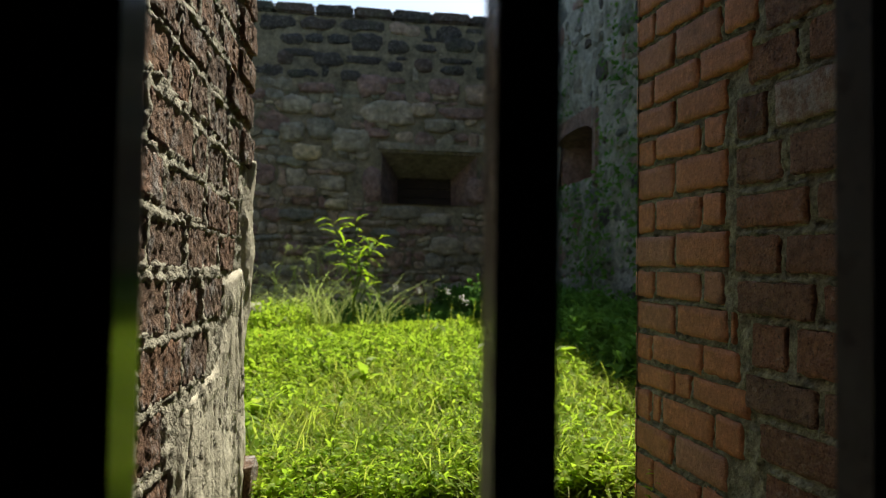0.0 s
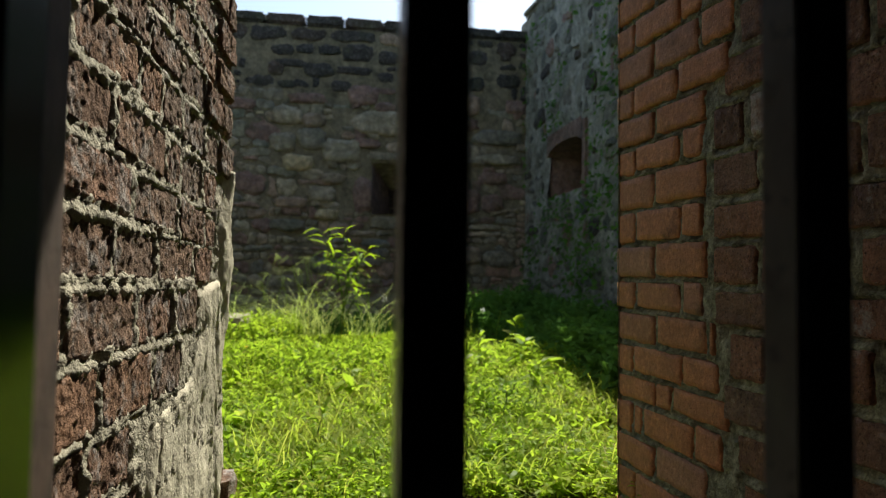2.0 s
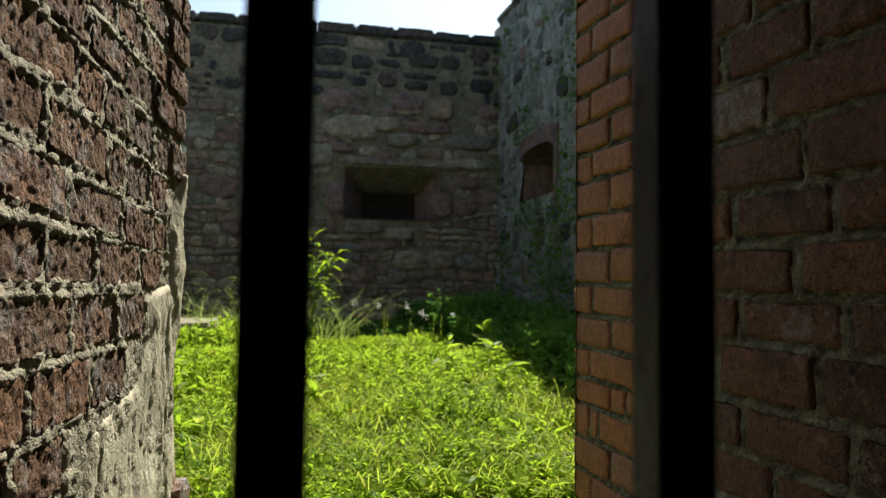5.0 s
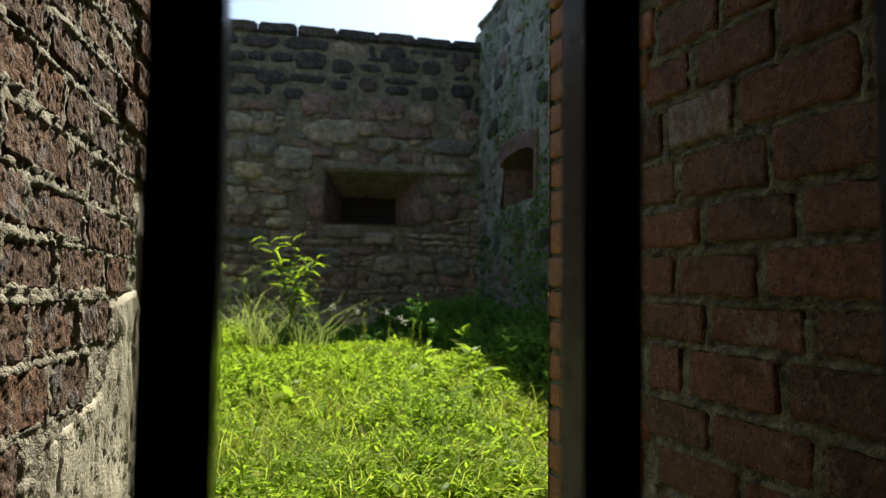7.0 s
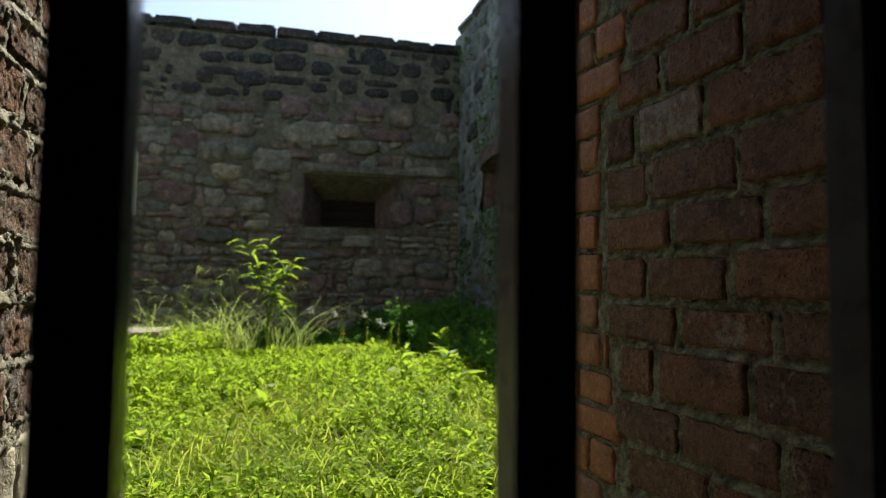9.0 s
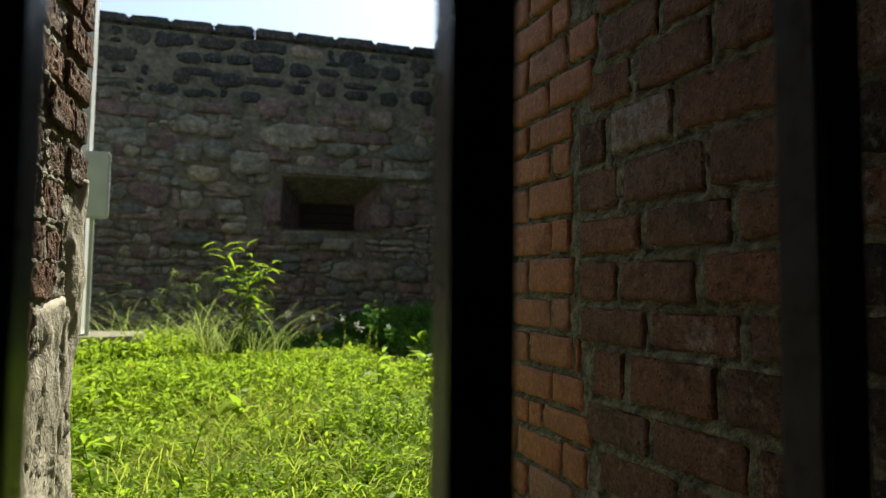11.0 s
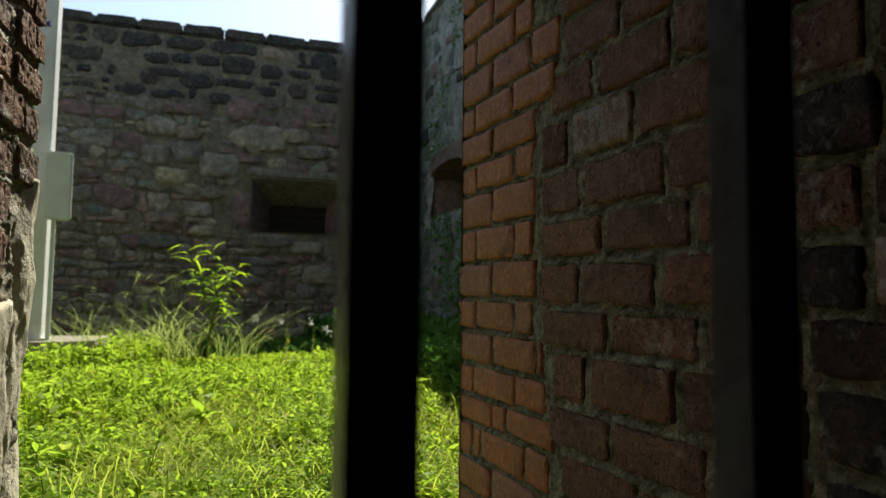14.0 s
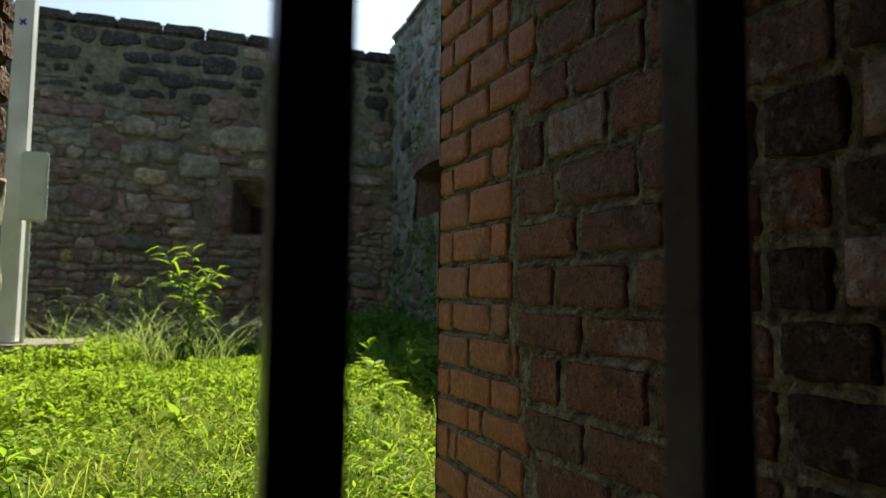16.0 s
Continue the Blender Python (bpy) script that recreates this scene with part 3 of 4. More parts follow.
def rubble(parent, u0, u1, v0, v1, place, mat_of, size_of, gap_of, skip, detail, stretch=1.6, bulge=(0.006, 0.034)):
    """Roughly coursed rubble. detail(u, v): whether the stone is an object of its own."""
    v, k = v0, 0
    rest_v, rest_f = {}, {}

    def wave(base, k):
        return lambda u: base + 0.07 * noise.noise(Vector((u * 1.5, k * 7.3, 0.5))) + 0.035 * noise.noise(Vector((u * 4.0, k * 3.1, 2.5)))

    lower = wave(v, k)
    while v < v1:
        h = min(size_of(v) * srng.uniform(0.6, 1.5), v1 - v + 0.02)
        k += 1
        upper = wave(v + h, k) if v + h < v1 - 0.03 else (lambda u: v1)
        u = u0 - 0.3 * srng.random()
        while u < u1:
            w = h * stretch * srng.choice((0.5, 0.7, 0.9, 1.1, 1.4, 1.8)) * srng.uniform(0.85, 1.15)
            a, b = max(u, u0), min(u + w, u1)
            u += w
            if b - a < 0.05:
                continue
            cells = [(a, b, lower, upper)]
            if h > 0.10 and srng.random() < 0.32:
                f = srng.uniform(0.35, 0.65)
                mid = lambda q, lo=lower, hi=upper, f=f: lo(q) * (1 - f) + hi(q) * f
                m2 = a + (b - a) * srng.uniform(0.35, 0.65)
                cells = [(a, b, lower, mid), (a, m2, mid, upper), (m2, b, mid, upper)] if srng.random() < 0.5 and b - a > 0.2 else [(a, b, lower, mid), (a, b, mid, upper)]
            for c0, c1, lo, hi in cells:
                cu = (c0 + c1) / 2
                cv = (lo(cu) + hi(cu)) / 2
                if any(skip(q, cv) for q in (c0 + 0.03, cu, c1 - 0.03)):
                    continue
                poly = block(c0, c1, lo, hi, gap_of(cv) * srng.uniform(0.5, 1.3))
                if poly is None:
                    continue
                verts, faces = stone_mesh(poly, srng.uniform(*bulge), place)
                mat = mat_of(cu, cv)
                if detail(cu, cv):
                    obj("stone", verts, faces, mat, parent, smooth=True)
                else:
                    V, Fc = rest_v.setdefault(mat.name, []), rest_f.setdefault(mat.name, [])
                    n = len(V)
                    V.extend(verts)
                    Fc.extend(tuple(i + n for i in f) for f in faces)
        lower = upper
        v += h
    for nm in rest_v:
        tagged(obj("stones", rest_v[nm], rest_f[nm], bpy.data.materials[nm], parent, smooth=True), kind="stuff")


def patch_stone(parent, mat, u, v, w, h, bulge, place, n=14):
    poly = []
    for k in range(n):
        t = 2 * math.pi * k / n
        c, s = math.cos(t), math.sin(t)
        poly.append((u + w / 2 * math.copysign(abs(c) ** 0.62, c) * srng.uniform(0.84, 1.12), v + h / 2 * math.copysign(abs(s) ** 0.66, s) * srng.uniform(0.82, 1.12)))
    verts, faces = stone_mesh(poly, bulge, place)
    return obj("stone", verts, faces, mat, parent, smooth=True)


# far wall with its gun loop
wall_far = tagged(new("wall_far"), "high rubble stone wall with dark weathered upper courses", "wall", kind="structure")
far_place = lambda u, v, d: (u, Y_F - d, v)
E_U0, E_U1, E_V0, E_V1 = 0.57, 1.68, 1.33, 1.91


def in_loop(u, v):
    return E_U0 < u < E_U1 and E_V0 < v < E_V1


# stones that stand out: place, width and height
DARK_AT = ((-0.46, 3.16, 0.28, 0.13), (-0.21, 3.18, 0.21, 0.12), (0.06, 3.19, 0.26, 0.12), (0.38, 3.17, 0.36, 0.22), (0.74, 3.14, 0.26, 0.17), (-0.36, 3.01, 0.39, 0.09),
           (-0.05, 2.95, 0.33, 0.17), (-0.53, 2.95, 0.2, 0.18), (0.35, 2.97, 0.43, 0.1), (1.05, 3.15, 0.26, 0.09), (1.15, 3.25, 0.26, 0.05), (1.45, 3.21, 0.39, 0.17),
           (1.79, 3.21, 0.25, 0.18), (2.13, 3.24, 0.14, 0.09), (0.78, 3.01, 0.14, 0.05), (1.42, 3.02, 0.43, 0.07), (1.04, 2.95, 0.22, 0.17), (0.71, 2.91, 0.2, 0.12),
           (1.39, 2.91, 0.29, 0.12), (1.76, 2.9, 0.22, 0.17), (2.16, 2.95, 0.3, 0.18), (0.2, 2.78, 0.26, 0.14))
RED_AT = ((-0.17, 2.62, 0.46, 0.13), (0.45, 2.69, 0.36, 0.25), (1.53, 2.41, 0.6, 0.14), (0.71, 2.75, 0.22, 0.07), (1.29, 2.7, 0.38, 0.21), (2.25, 2.65, 0.26, 0.17),
          (0.5, 2.14, 0.3, 0.12), (1.99, 1.78, 0.34, 0.17), (1.98, 1.5, 0.26, 0.22), (0.47, 1.53, 0.22, 0.41), (1.7, 1.51, 0.29, 0.31), (1.0, 1.01, 0.26, 0.07),
          (0.71, 2.56, 0.26, 0.12), (-0.42, 0.79, 0.29, 0.16))
GREY_AT = ((0.65, 2.38, 0.64, 0.29), (-0.4, 2.42, 0.33, 0.22), (-0.1, 2.37, 0.26, 0.17), (-0.13, 2.17, 0.31, 0.26), (-0.44, 2.11, 0.3, 0.22), (0.23, 2.04, 0.47, 0.28),
           (1.04, 2.43, 0.31, 0.17), (1.23, 2.26, 0.37, 0.16), (2.04, 2.27, 0.6, 0.2), (1.68, 2.64, 0.3, 0.26), (0.01, 1.54, 0.33, 0.2), (-0.34, 1.43, 0.41, 0.13),
           (0.79, 1.23, 0.51, 0.16), (1.2, 1.16, 0.41, 0.16), (0.62, 0.99, 0.33, 0.1), (1.34, 0.85, 0.42, 0.22), (1.7, 0.87, 0.33, 0.22), (2.05, 2.01, 0.55, 0.13),
           (0.5, 0.78, 0.46, 0.12), (2.06, 0.84, 0.39, 0.2), (-0.37, 1.18, 0.39, 0.14), (0.13, 1.72, 0.29, 0.12))
OCHRE_AT = ((-0.275, 1.885, 0.36, 0.20), (0.07, 1.31, 0.27, 0.13))


def far_skip(u, v):
    if E_U0 - 0.04 < u < E_U1 + 0.04 and E_V0 - 0.09 < v < E_V1 + 0.13:
        return True
    return any(abs(u - a) < w / 2 + (0.05 if v > 2.6 else -0.025) and abs(v - b) < h / 2 + (0.03 if v > 2.6 else -0.02) for rows in (DARK_AT, RED_AT, GREY_AT, OCHRE_AT) for a, b, w, h in rows)


def far_mat(u, v):
    r = srng.random()
    if v > 2.72 + 0.25 * noise.noise(Vector((u * 0.8, 3, 1))):
        return DARK_STONE if r < 0.9 else STONE
    if v > 2.5:
        return RED_STONE if r < 0.3 else STONE
    return RED_STONE if r < 0.17 else OCHRE_STONE if r < 0.2 else STONE


sheet("mortar_bed", lines(-6, X_W + 0.3, 0.045, (E_U0, E_U1)), lines(-0.2, TOP, 0.045, (E_V0, E_V1)),
      lambda u, v: (u, Y_F - 0.004 + 0.007 * min(1, max(0, (2.75 + 0.2 * noise.noise(Vector((u, 3, 1))) - v) / 0.2)) + (0.014 * fbm(u, v, 2, 5) if not (E_U0 - .02 < u < E_U1 + .02 and E_V0 - .02 < v < E_V1 + .02) else 0), v), WALL_MORTAR, in_loop, wall_far)
part("core", box_bm(-6.3, X_W + 0.6, Y_F + 0.62, Y_F + 0.9, -0.2, TOP), WALL_MORTAR, wall_far)
part("core", box_bm(-6.3, X_W + 0.6, Y_F + 0.05, Y_F + 0.62, TOP - 0.15, TOP - 0.002), WALL_MORTAR, wall_far)
rubble(wall_far, -4.2, X_W + 0.02, 0.15, TOP, far_place, far_mat, lambda v: 0.14 if v > 2.7 else 0.155 if v > 1.2 else 0.13,
       lambda v: 0.042 if v > 2.75 else 0.018, far_skip, lambda u, v: -1.3 < u and v > 0.45, 1.45, (0.004, 0.024))
for rows, mat, bulge in ((DARK_AT, DARK_STONE, 0.022), (RED_AT, RED_STONE, 0.032), (GREY_AT, STONE, 0.038), (OCHRE_AT, OCHRE_STONE, 0.045)):
    for a, b, w, h in rows:
        patch_stone(wall_far, mat, a, b, w, h, min(bulge, h * 0.3), far_place, 18)

gun_loop = tagged(new("window_1"), "splayed gun loop with a sloping stone lintel, dark panels standing in for its shaded back opening", "window", kind="structure")
B = (0.81, 1.465, 1.35, 1.70)
YB = Y_F + 0.5
fr = [(E_U0, Y_F - 0.02, E_V0), (E_U1, Y_F - 0.02, E_V0), (E_U1, Y_F - 0.02, E_V1), (E_U0, Y_F - 0.02, E_V1)]
bk = [(B[0], YB, B[2]), (B[1], YB, B[2]), (B[1], YB, B[3]), (B[0], YB, B[3])]


def splay(name, a, b, c, d, mat, n=7):
    """A rough sloping face between four corners."""
    a, b, c, d = map(Vector, (a, b, c, d))
    nor = (b - a).cross(d - a).normalized()
    return sheet(name, [k / n for k in range(n + 1)], [k / n for k in range(n + 1)],
                 lambda u, v: tuple((a * (1 - u) + b * u) * (1 - v) + (d * (1 - u) + c * u) * v + nor * 0.018 * fbm(u * 2, v * 2, a.x, 2) * (0 < u < 1) * (0 < v < 1)), mat, parent=gun_loop)


splay("sill", fr[0], fr[1], bk[1], bk[0], STONE)
splay("jamb", fr[1], fr[2], bk[2], bk[1], RED_STONE)
splay("lintel", fr[2], fr[3], bk[3], bk[2], STONE)
splay("jamb", fr[3], fr[0], bk[0], bk[3], RED_STONE)
# added panels that make the open back look dark
for k in range(3):
    part("board", box_bm(B[0] - 0.02, B[1] + 0.02, YB + 0.02, YB + 0.05, B[2] + 0.112 * k, B[2] + 0.112 * k + 0.105, 0.004), OPENING_DARK, gun_loop)
lint = part("lintel_slab", box_bm(E_U0 - 0.06, E_U1 + 0.22, Y_F - 0.045, Y_F + 0.2, E_V1 + 0.01, E_V1 + 0.13, 0.03, 3), STONE, gun_loop)
for v in lint.data.vertices:
    v.co += Vector((0, -0.01, 0.012)) * fbm(v.co.x, v.co.z, 1, 4)

# coping stones
tone = random.Random(3)
edges = [-0.66, -0.212, 0.224, 0.671, 1.129, 1.586, 2.034, 2.50]
while edges[0] > -4.6:
    edges.insert(0, edges[0] - tone.uniform(0.40, 0.5))
for a, b in zip(edges, edges[1:]):
    bm = box_bm(a + 0.004, b - 0.004, Y_F - 0.045, Y_F + 0.75, TOP + 0.002, TOP + 0.125 + tone.uniform(-0.006, 0.006), 0.024, 2)
    bmesh.ops.subdivide_edges(bm, edges=[e for e in bm.edges if e.calc_length() > 0.2], cuts=3)
    tl = tone.uniform(-0.012, 0.012)
    for v in bm.verts:
        v.co.z += 0.005 * fbm(v.co.x, v.co.y, a, 6) + tl * (v.co.x - a)
        v.co.y += 0.02 * fbm(v.co.x, v.co.z, a, 5)
    part("coping_stone", bm, DARK_STONE, wall_far)

# the yard's side wall, with render smeared over its stones, and a niche
wall_side = tagged(new("wall_side_yard"), "grey rubble wall with smeared render and creepers", "wall", kind="structure")
N_Y0, N_Y1, N_Z0, N_Z1 = 6.10, 7.10, 1.46, 2.0
side_place = lambda u, v, d: (X_W - d, u, v)


def niche_top(y):
    s = (y - N_Y0) / (N_Y1 - N_Y0)
    return 1.90 + 0.08 * math.sqrt(max(0, 1 - (2 * s - 1) ** 2))


def in_niche(u, v):
    return N_Y0 < u < N_Y1 and N_Z0 < v < N_Z1


sheet("mortar_bed", lines(1.43, Y_F + 0.2, 0.045, (N_Y0, N_Y1)), lines(-0.2, 3.72, 0.045, (N_Z0, N_Z1)), lambda u, v: (X_W - 0.006 + 0.024 * fbm(u, v, 5, 5) + 0.012 * fbm(u, v, 9, 17), u, v), SMEARED, in_niche, wall_side)
part("core", box_bm(X_W + 0.62, X_W + 0.9, 1.43, Y_F + 0.9, -0.2, 3.7), SMEARED, wall_side)
part("core", box_bm(X_W + 0.08, X_W + 0.62, 1.43, Y_F + 0.9, 3.55, 3.70), SMEARED, wall_side)
rubble(wall_side, 1.5, Y_F, 0.1, 3.7, side_place, lambda u, v: GREY_STONE if srng.random() < 0.75 else DARK_STONE if srng.random() < 0.5 else RED_STONE,
       lambda v: 0.19, lambda v: 0.045, lambda u, v: N_Y0 - 0.2 < u < N_Y1 + 0.1 and N_Z0 - 0.05 < v < N_Z1 + 0.16, lambda u, v: 4.9 < u and 0.6 < v < 3.4, 1.1, (-0.003, 0.027))
for a, b in ((1.5, 2.2), (2.2, 3.0), (3.0, 3.7), (3.7, 4.5), (4.5, 5.2), (5.2, 5.9), (5.9, 6.7), (6.7, 7.4), (7.4, 7.98)):
    bm = box_bm(X_W - 0.05, X_W + 0.7, a, b, 3.70, 3.80, 0.03, 2)
    for v in bm.verts:
        v.co.z += 0.03 * fbm(v.co.x, v.co.y, a, 3)
    part("coping_stone", bm, GREY_STONE, wall_side)
niche = tagged(new("window_2"), "arched niche framed in reddish sandstone", "window", kind="structure")
part("back", box_bm(X_W + 0.5, X_W + 0.6, N_Y0 - 0.1, N_Y1 + 0.1, N_Z0 - 0.1, N_Z1 + 0.1), RED_STONE, niche)
part("jamb", box_bm(X_W + 0.03, X_W + 0.5, N_Y1, N_Y1 + 0.16, N_Z0 - 0.04, N_Z1 - 0.1, 0.02), RED_STONE, niche)
part("jamb", box_bm(X_W - 0.03, X_W + 0.5, N_Y0 - 0.11, N_Y0, N_Z0 - 0.1, N_Z1 + 0.10, 0.02), RED_STONE, niche)
part("sill", box_bm(X_W + 0.01, X_W + 0.5, N_Y0 - 0.1, N_Y1 + 0.1, N_Z0 - 0.1, N_Z0, 0.02), GREY_STONE, niche)
ys = [N_Y0 + (N_Y1 - N_Y0) * k / 10 for k in range(11)]
vv = [(x, y, z) for x in (X_W - 0.03, X_W + 0.5) for y in ys for z in (niche_top(y), N_Z1 + 0.12)]
ff = []
for k in range(10):
    a = 2 * k
    ff += [(a, a + 1, a + 3, a + 2), (a, a + 2, a + 24, a + 22)]
obj("arch", vv, ff, RED_STONE, niche)

# walls out of sight that close the yard
tagged(part("wall_west", box_bm(-6.3, -6.0, 1.45, Y_F + 0.6, -0.2, 3.5), WALL_MORTAR), "rubble wall closing the yard", "wall", kind="structure")

# ---- the iron bars ----
grille = tagged(new("iron_grille"), "black painted iron bars set upright in a frame", "grille")
Y_B, B0, PITCH, WID = 0.1987, 0.0511, 0.1329, 0.0209
bm = box_bm(-0.258, B0 - PITCH + WID, Y_B, Y_B + 0.0325, 0.0, 1.5, 0.0018, 2)
part("stile", bm, STILE, grille, "glossy black iron stile")
bm = box_bm(-0.252, -0.100, 0.236, 0.405, 0.0, 1.5, 0.004, 2)
for v in bm.verts:
    if v.co.x > -0.2:
        v.co.x -= 0.013 * (v.co.y - 0.236) / 0.169
part("jamb", bm, JAMB, grille, "rusty brown jamb behind the stile")
for k in range(0, 5):
    x = B0 + k * PITCH
    bm = box_bm(x, x + WID, Y_B, Y_B + 0.0215, 0.0, 1.5, 0.0018, 2)
    part("bar", bm, IRON, grille)
for z in (0.0, 1.5):
    part("rail", box_bm(XL(0.2) - 0.01, XR(0.2) + 0.02, Y_B - 0.008, Y_B + 0.03, z - 0.04, z, 0.003), IRON, grille)

# ---- post with its box, and the slab it stands on ----
bm = box_bm(-2.2, -0.48, 4.75, 5.55, 0.0, 0.31, 0.02)
bmesh.ops.subdivide_edges(bm, edges=[e for e in bm.edges if e.calc_length() > 0.3], cuts=7)
for v in bm.verts:
    v.co += Vector((0.03 * fbm(v.co.y, v.co.z, 1, 5), 0.03 * fbm(v.co.x, v.co.z, 2, 5), 0.008 * fbm(v.co.x, v.co.y, 3, 6)))
slab = part("concrete_slab", bm, CONCRETE)
tagged(slab, "low pale concrete slab in the grass", "slab")
post = tagged(new("utility_post"), "white painted steel post standing on the slab", "post")
P = (-0.938, -0.828, 4.96, 5.10)
part("shaft", box_bm(*P, 0.311, 3.6, 0.008), WHITE, post)
part("base_plate", box_bm(P[0] - 0.03, P[1] + 0.03, P[2] - 0.03, P[3] + 0.03, 0.311, 0.322, 0.003), WHITE, post)
for turn in (40, -50):
    bm = box_bm(-0.024, 0.024, -0.0015, 0.0015, -0.006, 0.006)
    bmesh.ops.transform(bm, matrix=pose(-0.885, 4.957, 2.32, 0, turn, 0), verts=bm.verts)
    part("blue_mark", bm, BLUE, post)
ebox = tagged(new("electrical_box"), "pale grey enamelled box fixed to the post", "box")
part("case", box_bm(-0.816, -0.698, 4.85, 4.958, 1.058, 1.467, 0.012), ENAMEL, ebox)
part("cover", box_bm(-0.822, -0.674, 4.82, 4.852, 1.050, 1.475, 0.010), ENAMEL, ebox)
part("conduit", box_bm(-0.80, -0.775, 4.93, 4.957, 0.311, 1.06, 0.006), ENAMEL, ebox)


# ---- plants ----
prng = np.random.default_rng(4)


class Foliage:
    """Collects many leaves, blades and stems into one mesh."""

    def __init__(self):
        self.v, self.f = [], []

    def leaf(self, base, way, up, length, width, fold=0.25, droop=0.3):
        """A pointed leaf, folded along its midrib and bent down to its tip."""
        side = way.cross(up)
        if side.length < 1e-4:
            side = Vector((1, 0, 0))
        side.normalize()
        nor = side.cross(way).normalized()
        k = len(self.v)
        m1 = base + way * length * 0.38 + nor * length * 0.02
        m2 = base + way * length * 0.72 - nor * length * droop * 0.25
        tip = base + way * length - nor * length * droop * 0.6
        lift = nor * width * fold
        self.v += [base, m1 - side * width * 0.5 + lift, m1, m1 + side * width * 0.5 + lift, m2 - side * width * 0.36 + lift * 0.7, m2, m2 + side * width * 0.36 + lift * 0.7, tip]
        self.f += [(k, k + 2, k + 1), (k, k + 3, k + 2), (k + 1, k + 2, k + 5, k + 4), (k + 2, k + 3, k + 6, k + 5), (k + 4, k + 5, k + 7), (k + 5, k + 6, k + 7)]

    def leaflet(self, base, way, length, width):
        """A small folded leaf."""
        side = way.cross(Vector((0, 0, 1)))
        if side.length < 1e-4:
            side = Vector((1, 0, 0))
        side.normalize()
        k = len(self.v)
        mid = base + way * length * 0.45
        lift = side.cross(way) * width * 0.18
        self.v += [base, mid - side * width * 0.5 + lift, base + way * length - Vector((0, 0, length * 0.2)), mid + side * width * 0.5 + lift]
        self.f += [(k, k + 2, k + 1), (k, k + 3, k + 2)]

    def blade(self, base, lean, height, width, bend):
        """A grass blade that arches over along lean."""
        side = Vector((-lean.y, lean.x, 0)) * width * 0.5
        k = len(self.v)
        for s in (0.0, 0.3, 0.55, 0.8):
            p = base + Vector((0, 0, height * (s - 0.35 * bend * s * s))) + lean * height * bend * s * s
            w = 1 - s * 0.55
            self.v += [p - side * w, p + side * w]
        self.v.append(base + Vector((0, 0, height * (1 - 0.45 * bend))) + lean * height * bend)
        self.f += [(k, k + 1, k + 3, k + 2), (k + 2, k + 3, k + 5, k + 4), (k + 4, k + 5, k + 7, k + 6), (k + 6, k + 7, k + 8)]

    def stem(self, pts, r0, r1):
        k = len(self.v)
        n = len(pts)
        for i, p in enumerate(pts):
            r = r0 + (r1 - r0) * i / (n - 1)
            for a in range(4):
                t = a * math.pi / 2
                self.v.append(Vector(p) + Vector((math.cos(t) * r, math.sin(t) * r, 0)))
        for i in range(n - 1):
            for a in range(4):
                b = (a + 1) % 4
                self.f.append((k + 4 * i + a, k + 4 * i + b, k + 4 * i + 4 + b, k + 4 * i + 4 + a))

    def build(self, name, mat, parent=None):
        return obj(name, self.v, self.f, mat, parent, smooth=False)


def U(a, b):
    return float(prng.uniform(a, b))


def direction(tilt):
    t = U(0, 2 * math.pi)
    return Vector((math.cos(t) * math.cos(tilt), math.sin(t) * math.cos(tilt), math.sin(tilt)))


def weed(fo, x, y, h, leaf, n, slim, stems=None):
    """A leafy weed: leaves in turns up an upright stem, largest in the middle."""
    z = ground_z(x, y)
    lx, ly = U(-0.25, 0.25) * h, U(-0.25, 0.25) * h
    if stems is not None:
        stems.stem([(x, y, z), (x + lx * 0.5, y + ly * 0.5, z + h * 0.5), (x + lx, y + ly, z + h)], 0.0025, 0.001)
    for i in range(n):
        s = 0.3 + 0.7 * ((i + U(0, 1)) / n) ** 0.75
        p = Vector((x + lx * s, y + ly * s, z + h * s))
        L = leaf * (1.15 - 0.55 * abs(s - 0.6)) * U(0.7, 1.3)
        if y < 2.9 or leaf > 0.055:
            fo.leaf(p, direction(U(-0.3, 1.1)), Vector((0, 0, 1)), L, L * slim * U(0.8, 1.2), U(0.05, 0.4), U(0.1, 0.7))
        else:
            fo.leaflet(p, direction(U(-0.35, 1.3)), L * 1.1, L * slim * U(1.0, 1.6))


def low_end(y):
    """The carpet grows lower towards the shade of the far wall."""
    return 1 - 0.5 * min(1.0, max(0.0, (y - 3.5) / 1.2))


def in_view(x, y):
    return -0.55 - 0.30 * y < x < min(2.3, 0.45 + 0.62 * y)


